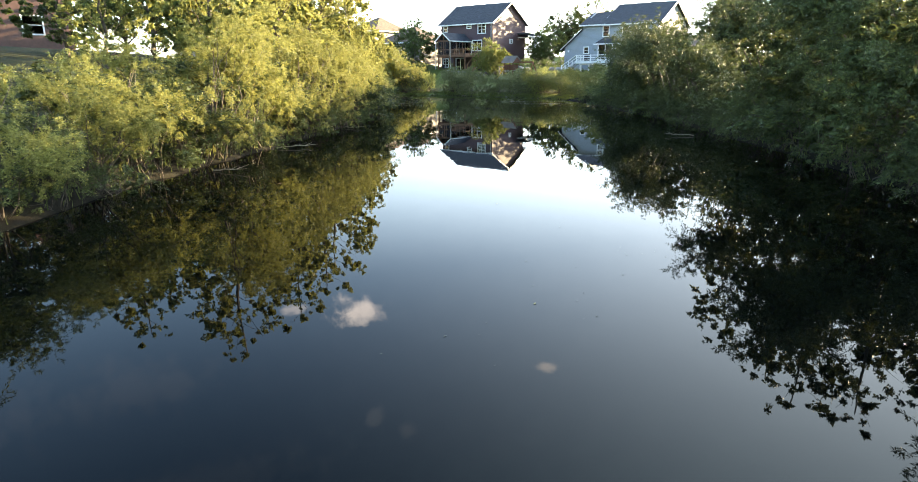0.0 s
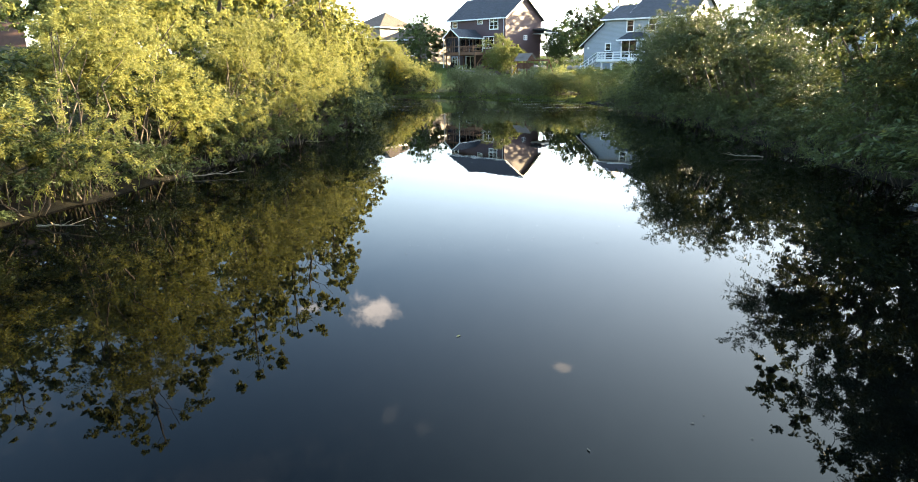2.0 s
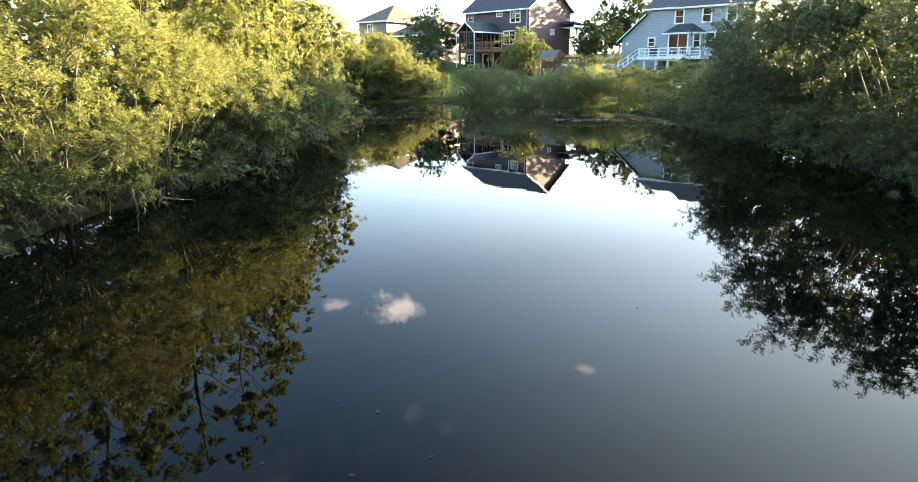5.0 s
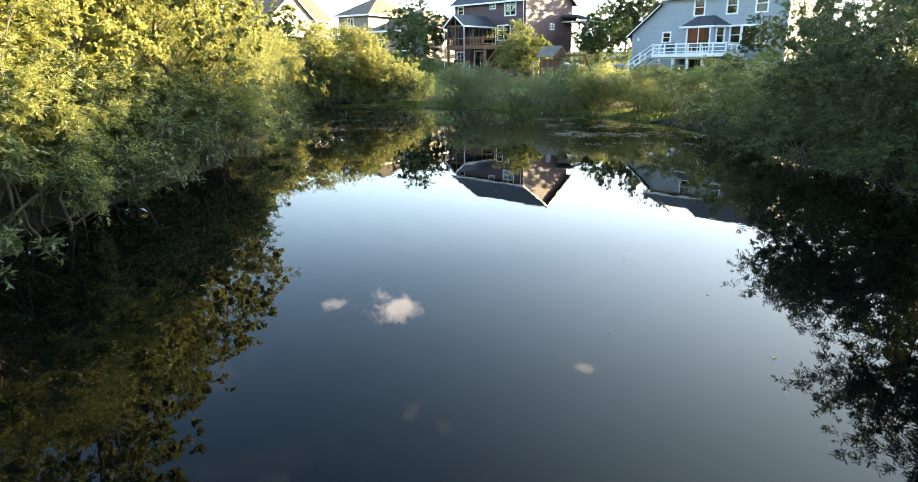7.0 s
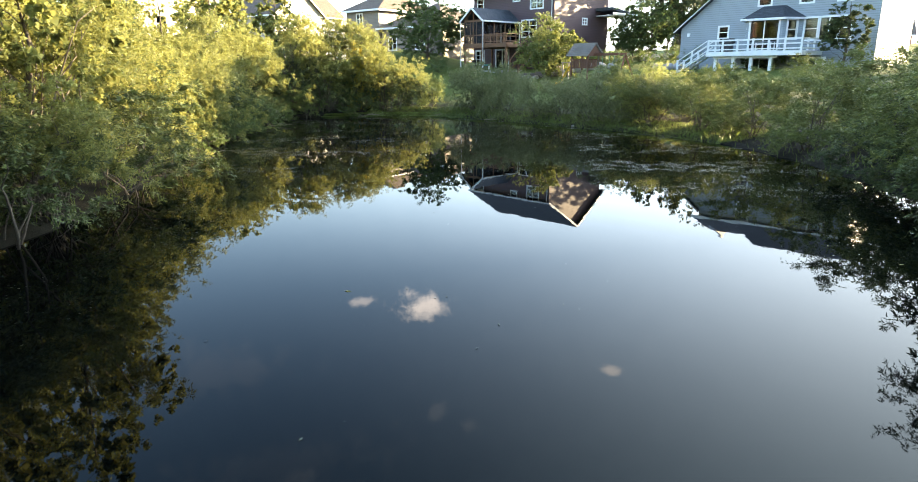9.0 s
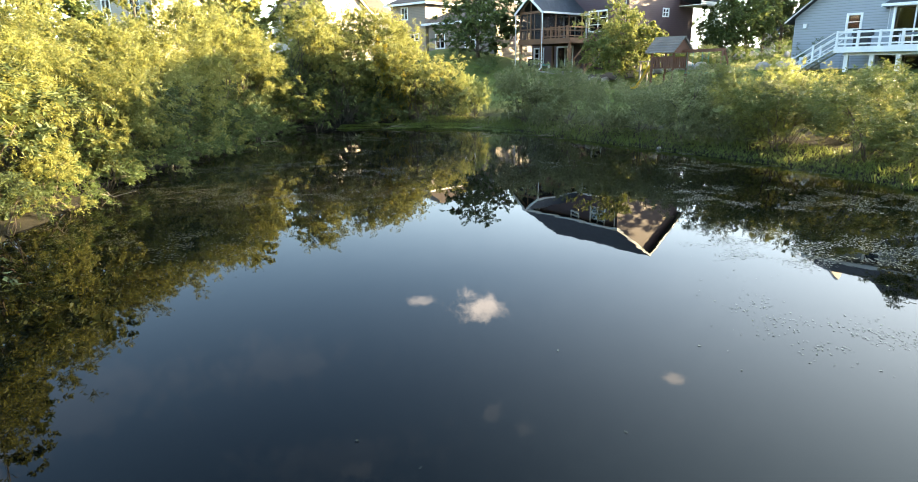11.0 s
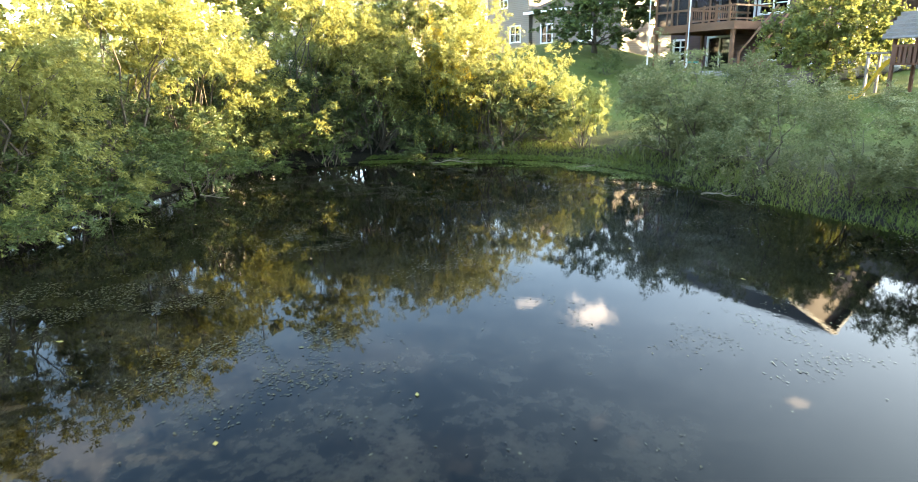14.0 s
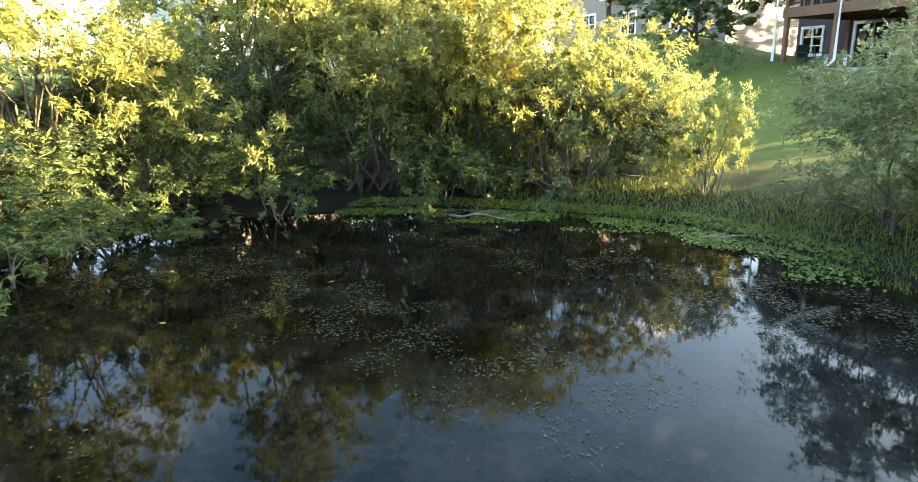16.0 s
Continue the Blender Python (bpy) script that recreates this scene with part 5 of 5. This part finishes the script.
def rough_stone(rng, sx, sy, sz):
    bm = bmesh.new()
    bmesh.ops.create_icosphere(bm, subdivisions=2, radius=1.0)
    off = Vector((rng.uniform(0, 50), rng.uniform(0, 50), rng.uniform(0, 50)))
    for v in bm.verts:
        k = 1 + 0.28 * noise.noise(v.co * 1.3 + off) + 0.08 * noise.noise(v.co * 4 + off)
        v.co = Vector((v.co.x * sx * k, v.co.y * sy * k, v.co.z * sz * k))
    return bm


stone_rng = random.Random(8)


def boulder(x, y, r, label="rounded field stone edging a mulch bed", group="garden boulders"):
    ob = part("boulder", rough_stone(stone_rng, r * 1.25, r, r * 0.8), M_stone, None, smooth=True)
    ob.matrix_world = pose(x, y, ground_at(x, y) + r * 0.35, 0, 0, stone_rng.uniform(0, 360))
    return tagged(ob, label, "boulder", group)


for x, y, r in ((2.6, 91.6, 0.3), (3.4, 91.4, 0.26), (5.4, 92.2, 0.42), (6.1, 92.6, 0.5), (6.9, 92.9, 0.48), (7.8, 93.3, 0.5), (8.7, 93.5, 0.55), (9.7, 93.6, 0.45), (7.2, 94.2, 0.45), (8.3, 94.6, 0.42), (13.6, 101.0, 0.5), (14.6, 101.4, 0.45), (15.8, 101.6, 0.5), (17.0, 101.9, 0.4), (13.2, 88.6, 0.4), (13.9, 88.0, 0.45), (14.7, 87.3, 0.4), (12.6, 89.4, 0.42)):
    boulder(x, y, r)
ob = part("shore_stone", rough_stone(stone_rng, 0.09, 0.07, 0.06), M_stone, None, smooth=True)
ob.matrix_world = pose(5.2, 71.7, 0.05)
tagged(ob, "small pale stone at the edge of the water", "stone")

# mulch bed along the plum house
bm = bmesh.new()
ring = []
for i in range(28):
    a = 2 * math.pi * i / 28
    x, y = 4.6 + 3.9 * math.cos(a) * (1 + 0.1 * math.sin(3 * a)), 93.2 + 1.7 * math.sin(a) + 0.12 * math.cos(a) * 4
    ring.append(bm.verts.new((x, y, ground_at(x, y) + 0.05)))
mid = bm.verts.new((4.6, 93.2, ground_at(4.6, 93.2) + 0.12))
for a, b in zip(ring, ring[1:] + ring[:1]):
    bm.faces.new((a, b, mid))
tagged(part("mulch_bed", bm, M_mulch), "dark mulch bed under the garden tree", "mulch bed", kind="structure")
GARDEN = [willow_meshes(71, 0.9, 0.6, 380, 7, 0.08, 0.04, stems=6, lobes_n=10, inner=40)]
for x, y, hgt in ((6.0, 94.4, 1.3), (7.4, 95.2, 1.4), (9.3, 95.2, 1.2), (1.0, 92.0, 0.8), (-5.2, 95.4, 0.9), (10.6, 94.0, 1.1), (17.4, 89.6, 1.2), (15.6, 90.4, 1.3), (18.4, 86.6, 0.9), (20.4, 84.6, 1.0), (13.0, 96.0, 1.0), (14.6, 94.8, 1.2)):
    put("garden", GARDEN, M_maple, x, y, hgt, 0.9, 1.1, "small dark garden shrub beside the house", "shrub", "garden shrubs", "garden_shrub")


def play_set():
    h = thing("play_set", pose(6.9, 86.7, ground_at(6.9, 86.7) + 0.3, 0, 0, -44), "cedar play tower with a shingled roof and swing beam", "play set")
    for x in (-0.75, 0.75):
        for y in (-0.6, 0.6):
            part("tower_post", boxes((x - 0.05, x + 0.05, y - 0.05, y + 0.05, -0.5, 1.75)), M_cedar, h)
    part("tower_floor", boxes((-0.8, 0.8, -0.65, 0.65, 0.75, 0.82)), M_cedar, h)
    for y in (-0.66, 0.66):
        for x in np.linspace(-0.66, 0.66, 9):
            part("slat", boxes((x - 0.055, x + 0.055, y - 0.012, y + 0.012, 0.8, 1.35)), M_cedar, h)
        part("slat_rail", boxes((-0.8, 0.8, y - 0.03, y + 0.03, 1.35, 1.42)), M_cedar, h)
    for x in (-0.81, 0.81):
        for y in np.linspace(-0.5, 0.5, 7):
            part("slat", boxes((x - 0.012, x + 0.012, y - 0.055, y + 0.055, 0.8, 1.35)), M_cedar, h)
    for s in (-1, 1):
        bm = bmesh.new()
        vs = [bm.verts.new(c) for c in ((-1.0, s * 0.95, 1.6), (1.0, s * 0.95, 1.6), (1.0, 0.0, 2.45), (-1.0, 0.0, 2.45))]
        vt = [bm.verts.new(v.co + Vector((0, s * 0.03, 0.04))) for v in vs]
        bm.faces.new(vs)
        bm.faces.new(vt[::-1])
        for i in range(4):
            bm.faces.new((vs[i], vt[i], vt[(i + 1) % 4], vs[(i + 1) % 4]))
        bmesh.ops.recalc_face_normals(bm, faces=bm.faces)
        roof = part("roof", bm, M_greywood, h, "weathered grey wooden roof")
        for k in range(6):
            f = (k + 0.5) / 6
            bm = bmesh.new()
            beam(bm, (-1.02, s * (0.98 - 0.95 * f), 1.6 + 0.87 * f + 0.03), (1.02, s * (0.98 - 0.95 * f), 1.6 + 0.87 * f + 0.03), 0.012, 0.2)
            part("board", bm, M_greywood, roof)
    bm = bmesh.new()
    prism(bm, [(-0.85, 1.62), (0.85, 1.62), (0, 2.38)], 0.86, 0.9)
    part("gable_board", bm, M_cedar, h)
    part("swing_beam", boxes((0.8, 3.6, -0.06, 0.06, 1.62, 1.78)), M_cedar, h)
    for s in (-1, 1):
        bm = bmesh.new()
        beam(bm, (3.5, 0, 1.7), (3.8, s * 1.05, -0.45), 0.09, 0.09)
        part("swing_leg", bm, M_cedar, h)
    for x in (1.4, 2.4):
        for dx in (-0.2, 0.2):
            bm = bmesh.new()
            tube(bm, [(x + dx, 0, 1.62), (x + dx, 0, 0.52)], [0.012, 0.012], 5)
            part("rope", bm, M_teal, h)
        part("swing_seat", boxes((x - 0.23, x + 0.23, -0.08, 0.08, 0.48, 0.52)), M_teal, h)
    bm = bmesh.new()
    top, foot, across = Vector((-0.8, -0.25, 0.86)), Vector((-1.9, -0.95, -0.42)), Vector((0.46, -0.88, 0))
    prof = [(-0.27, 0.16), (-0.22, 0.16), (-0.2, 0.03), (0.2, 0.03), (0.22, 0.16), (0.27, 0.16), (0.24, -0.02), (-0.24, -0.02)]
    rings = []
    for i in range(9):
        f = i / 8
        c = top.lerp(foot, f) + Vector((0, 0, 0.22 * math.sin(f * math.pi * 2) - 0.1 * f * (1 - f)))
        rings.append([bm.verts.new(c + across * u + Vector((0, 0, w))) for u, w in prof])
    for a, b in zip(rings, rings[1:]):
        for i in range(8):
            bm.faces.new((a[i], a[(i + 1) % 8], b[(i + 1) % 8], b[i]))
    bm.faces.new(rings[0][::-1])
    bm.faces.new(rings[-1])
    part("slide", bm, M_yellow, h, "yellow plastic slide")
    each_box("side_shelf", M_greywood, h, (-1.9, -0.85, -0.4, 0.4, 1.15, 1.21), (-1.85, -1.77, -0.36, -0.28, -0.4, 1.15), (-1.85, -1.77, 0.28, 0.36, -0.4, 1.15))
    return h


play_set()


def plum_local(x, y, z):
    a = radians(-39)
    return (-2.72 + x * math.cos(a) - y * math.sin(a), 104.3 + x * math.sin(a) + y * math.cos(a), z)


h = thing("bird_feeder", pose(-14.6, 86.0, ground_at(-14.6, 86.0), 0, 0, 20), "small orange-brown wooden bird feeder on a post", "bird feeder")
part("post", boxes((-0.05, 0.05, -0.05, 0.05, -0.3, 2.3)), M_cedar, h)
part("tray", boxes((-0.35, 0.35, -0.35, 0.35, 2.3, 2.36)), M_cedar, h)
for a in (-0.3, 0.3):
    for b in (-0.3, 0.3):
        part("upright", boxes((a - 0.03, a + 0.03, b - 0.03, b + 0.03, 2.36, 2.85)), M_cedar, h)
bm = bmesh.new()
prism(bm, [(-0.5, 2.85), (0.5, 2.85), (0, 3.2)], -0.45, 0.45)
part("roof", bm, M_cedar, h)

# things under and beside the plum house
def patio_chair(x, y, rz):
    px, py, _ = plum_local(x, y, 0)
    h = thing("patio_chair", pose(px, py, 2.78, 0, 0, rz), "black metal patio chair under the raised porch", "chair", "patio chairs")
    part("seat", boxes((-0.26, 0.26, -0.25, 0.25, 0.4, 0.44)), M_black, h)
    part("backrest", boxes((-0.26, 0.26, 0.23, 0.27, 0.44, 0.95)), M_black, h)
    for a in (-0.24, 0.24):
        part("armrest", boxes((a - 0.03, a + 0.03, -0.25, 0.25, 0.62, 0.65)), M_black, h)
        for b in (-0.23, 0.23):
            part("leg", boxes((a - 0.018, a + 0.018, b - 0.018, b + 0.018, 0, 0.4 if b > 0 else 0.62)), M_black, h)
    return h


part_slab = part("patio_slab", boxes((2.0, 8.8, -5.2, 0.0, 2.45, 2.78)), M_concrete)
part_slab.matrix_world = pose(-2.72, 104.3, 0, 0, 0, -39)
tagged(part_slab, "grey concrete patio under the raised porch", "patio", kind="structure")
patio_chair(3.4, -3.4, 40)
patio_chair(3.1, -2.2, 90)
px, py, _ = plum_local(4.9, -3.6, 0)
h = thing("play_table", pose(px, py, 2.78), "small teal and white plastic water table", "table")
part("tabletop", boxes((-0.42, 0.42, -0.3, 0.3, 0.42, 0.52)), M_teal, h)
for a in (-0.33, 0.33):
    for b in (-0.22, 0.22):
        part("leg", boxes((a - 0.05, a + 0.05, b - 0.05, b + 0.05, 0, 0.42)), M_white, h)
px, py, _ = plum_local(10.7, 1.0, 0)
h = thing("air_conditioner", pose(px, py, ground_at(px, py) - 0.05, 0, 0, -39), "grey-green air conditioner unit against the plum wall", "air conditioner")
part("case", boxes((-0.4, 0.4, -0.4, 0.4, 0.0, 0.95)), M_blue, h)
part("fan_grille", boxes((-0.34, 0.34, -0.34, 0.34, 0.95, 1.0)), M_black, h)
for k in range(7):
    part("louvre", boxes((-0.36, 0.36, -0.415, -0.4, 0.14 + k * 0.11, 0.18 + k * 0.11)), M_black, h)


def grey_local(x, y, z, rz=0):
    return Matrix.Translation((16.55, 88.75, 0)) @ pose(0, 0, 0, 0, 0, -39) @ pose(x, y, z, 0, 0, rz)


h = thing("grill", grey_local(2.0, -2.6, 3.9), "covered black barbecue grill on the white deck", "grill")
part("cart", boxes((-0.35, 0.35, -0.24, 0.24, 0.0, 0.6)), M_black, h)
bm = bmesh.new()
prism(bm, [(-0.26, 0.6), (0.26, 0.6), (0.26, 0.78), (0.14, 0.92), (-0.14, 0.92), (-0.26, 0.78)], -0.45, 0.45)
part("lid", bm, M_black, h)
h = thing("deck_table", grey_local(4.4, -2.5, 3.9), "pale blue outdoor table on the white deck", "table")
part("tabletop", boxes((-0.7, 0.7, -0.4, 0.4, 0.6, 0.65)), M_blue, h)
for a in (-0.6, 0.6):
    for b in (-0.32, 0.32):
        part("leg", boxes((a - 0.03, a + 0.03, b - 0.03, b + 0.03, 0, 0.6)), M_white, h)

# ---- what grows and floats at the water's edge ----
edge = np.random.default_rng(77)


def patchy(x, y, f):
    return 0.5 + 0.25 * (np.sin(f * x * 1.7 + 1.3 * np.sin(f * y * 0.9)) + np.sin(f * y * 2.1 + 1.7 * np.sin(f * x * 1.3 + 2)))


def stuff(name, me, mat, label, category):
    me.materials.append(mat)
    return tagged(new(name, me), label, category, kind="stuff")


def floating(n, x0, x1, y0, y1, keep, size, stretch):
    q = np.column_stack([edge.uniform(x0, x1, n), edge.uniform(y0, y1, n)])
    d = shore_distance(q)
    ok = (d < -0.05) & (edge.random(n) < keep(q[:, 0], q[:, 1], -d))
    q = q[ok]
    k = len(q)
    a = edge.normal(0.25, 0.7, k)
    l = size * edge.uniform(0.6, 1.4, k)
    w = l * stretch * edge.uniform(0.7, 1.2, k)
    th = np.linspace(0, 2 * math.pi, 5)[:-1]
    u, v = np.cos(th)[None] * l[:, None] / 2, np.sin(th)[None] * w[:, None] / 2
    x = q[:, :1] + u * np.cos(a)[:, None] - v * np.sin(a)[:, None]
    y = q[:, 1:] + u * np.sin(a)[:, None] + v * np.cos(a)[:, None]
    tilt = edge.normal(0, 0.03, (k, 1))
    z = 0.005 + edge.random((k, 1)) * 0.004 + u * tilt
    return np.stack([x, y, np.maximum(z, 0.003)], -1)


def keep_far(x, y, d):
    left = np.clip((y - 53) / 8, 0, 1) * np.clip((-2.0 - x) / 3, 0, 1) * np.clip((71 - y) / 4, 0.1, 1)
    right = np.clip((y - 53) / 5, 0, 1) * np.clip((x - 4.2) / 2.5, 0, 1) * 1.3
    end = np.clip((y + 0.3 * np.abs(x + 1) - 72.6) / 5, 0, 0.7)
    lane = np.maximum(np.maximum(left, right), np.maximum(end, 0.13 * np.exp(-((x - 0.8) / 3.6) ** 2 - ((y - 67.0) / 2.4) ** 2)))
    streak = np.clip(0.6 + 0.9 * np.sin(1.5 * y + 0.7 * np.sin(0.5 * x + 0.2 * y) + 0.3 * x), 0.04, 1.4)
    return 1.7 * lane * streak * np.clip((patchy(x, y, 0.9) - 0.22) * 3.2, 0.0, 1) * np.clip((patchy(x, y, 3.1) - 0.3) * 2, 0.0, 1)


def keep_sides(x, y, d):
    return np.clip(1.2 - d / 4.0, 0, 1) * np.clip((patchy(x, y, 0.7) - 0.45) * 2.5, 0, 1) * 0.5 + 0.012 * (patchy(x, y, 0.35) > 0.62)


pads = np.concatenate([floating(840000, -14, 13, 42, 81, keep_far, 0.034, 0.45), floating(70000, -10, 13, 4, 56, keep_sides, 0.042, 0.4)] + [floating(260, cx - 2, cx + 2, cy - 0.9, cy + 0.9, lambda x, y, d: np.exp(-((x - cx) / 1.1) ** 2 - ((y - cy) / 0.45) ** 2) * 0.3, 0.034, 0.5) for cx, cy in ((3.2, 10.2), (0.4, 18.0), (1.6, 18.8), (9.0, 26.0), (8.6, 33.5), (9.6, 38.0))])
# Pondweed on the right takes the colour paled for sky sheen.
px, py = pads[:, 0, 0], pads[:, 0, 1]
pale = (px > 1.0) & (py > 42)
stuff("pale_pondweed", quad_mesh("pale_pondweed", pads[pale], 4), M_pad_sheen, "grey-green pondweed floating in streaks on dark water, paled for sky sheen", "pondweed")
stuff("floating_pondweed", quad_mesh("floating_pondweed", pads[~pale], 4), M_pad, "small olive pondweed leaves floating in drifts on the water", "pondweed")
fallen = floating(420, -13, 12, 5, 80, lambda x, y, d: np.where(y > 62, 0.8, 0.10) * (0.4 + 0.6 * (d < 5)), 0.085, 0.5)
stuff("fallen_leaves", quad_mesh("fallen_leaves", fallen, 4), M_fallen, "scattered yellowed leaves fallen on the water", "leaves")


def blades(q, lo, hi, width, lean, z=None):
    k = len(q)
    b = np.column_stack([q, ground_height(q) if z is None else np.full(k, z)])
    b[:, 2] = np.maximum(b[:, 2], 0.0)
    hgt = edge.uniform(lo, hi, (k, 1))
    d = unit(np.column_stack([edge.normal(0, lean, (k, 2)), np.ones(k)]))
    s = unit(np.column_stack([edge.normal(size=(k, 2)), np.zeros(k)]))
    bend = np.column_stack([edge.normal(0, lean, (k, 2)) * 0.6, np.zeros(k)]) * hgt
    return np.stack([b - s * width / 2, b + s * width / 2, b + d * hgt * 0.6 + s * width * 0.4, b + d * hgt + bend, b + d * hgt * 0.6 - s * width * 0.4], 1)


def bank_points(n, x0, x1, y0, y1, d0, d1, patch=0.0):
    q = np.column_stack([edge.uniform(x0, x1, n), edge.uniform(y0, y1, n)])
    d = shore_distance(q)
    return q[(d > d0) & (d < d1) & (patchy(q[:, 0], q[:, 1], 1.1) > patch)]


stuff("bank_grass", quad_mesh("bank_grass", np.concatenate([blades(bank_points(120000, -8, 13, 64, 83, -0.25, 2.2), 0.05, 0.20, 0.010, 0.5), blades(bank_points(22000, -8, 13, 64, 83, -0.1, 1.6, 0.66), 0.16, 0.36, 0.014, 0.4), blades(bank_points(22000, -17, 16, 5, 66, -0.1, 1.4), 0.12, 0.36, 0.02, 0.35)]), 5), M_grass, "soft green grass leaning over the bank at the waterline", "grass")
stuff("tall_reeds", quad_mesh("tall_reeds", blades(bank_points(4200, -2.0, 9, 68, 82, 0.7, 2.4, 0.6), 0.5, 1.05, 0.016, 0.08), 5), M_reed, "tall pale reeds standing among the bank shrubs", "reeds")
q = bank_points(200000, -10.5, 3.0, 73, 81.5, -1.25, 0.5)
q = q[edge.random(len(q)) < np.clip(0.9 + shore_distance(q) * 1.1 + (patchy(q[:, 0], q[:, 1], 1.9) - 0.5) * 1.6, 0, 0.85) * np.clip((-0.8 - q[:, 0]) / 2, 0.0, 1)]
k = len(q)
th = np.linspace(0, 2 * math.pi, 6)[:-1]
r = edge.uniform(0.014, 0.032, (k, 1))
zc = 0.015 + edge.random((k, 1)) * 0.05 + np.maximum(ground_height(q), 0)[:, None]
tx, ty = edge.normal(0, 0.35, (k, 1)), edge.normal(0, 0.35, (k, 1))
u, v = np.cos(th)[None] * r, np.sin(th)[None] * r
cress = np.stack([q[:, :1] + u, q[:, 1:] + v, zc + u * tx + v * ty], -1)
stuff("low_water_plants", quad_mesh("low_water_plants", cress, 5), M_cress, "mat of small round bright green leaves at the shore", "water plants")


def dead_branch(x, y, rz, length, label="bare pale dead branch lying in the shallows"):
    rng = np.random.default_rng(int(abs(x * 100) + y))
    bm = bmesh.new()
    pts, radii, sides = limb(rng, (0, 0, 0.03), (length, 0, 0.12), 0.025, 0.006, 7, 0.05)
    tube(bm, pts, radii, sides)
    for k in (2, 3, 4):
        p = pts[k]
        tube(bm, *limb(rng, p, (p[0] + length * 0.22, p[1] + rng.normal() * 0.3, p[2] + 0.12), 0.011, 0.004, 4, 0.05))
    ob = part("dead_branch", bm, M_pale_stem)
    ob.matrix_world = pose(x, y, 0.0, 0, 0, rz)
    return tagged(ob, label, "branch", "dead branches")


for x, y, rz, ln in ((-7.2, 25.2, 20, 1.6), (-6.2, 34.5, -30, 1.4), (-9.4, 60.5, -40, 1.3), (-11.4, 72.2, -20, 1.5), (-8.2, 79.2, -8, 1.8), (-7.6, 19.5, -15, 1.2), (0.3, 75.9, -25, 0.9), (10.6, 29, 170, 1.3), (-3.4, 79.3, 10, 0.7)):
    dead_branch(x, y, rz, ln)
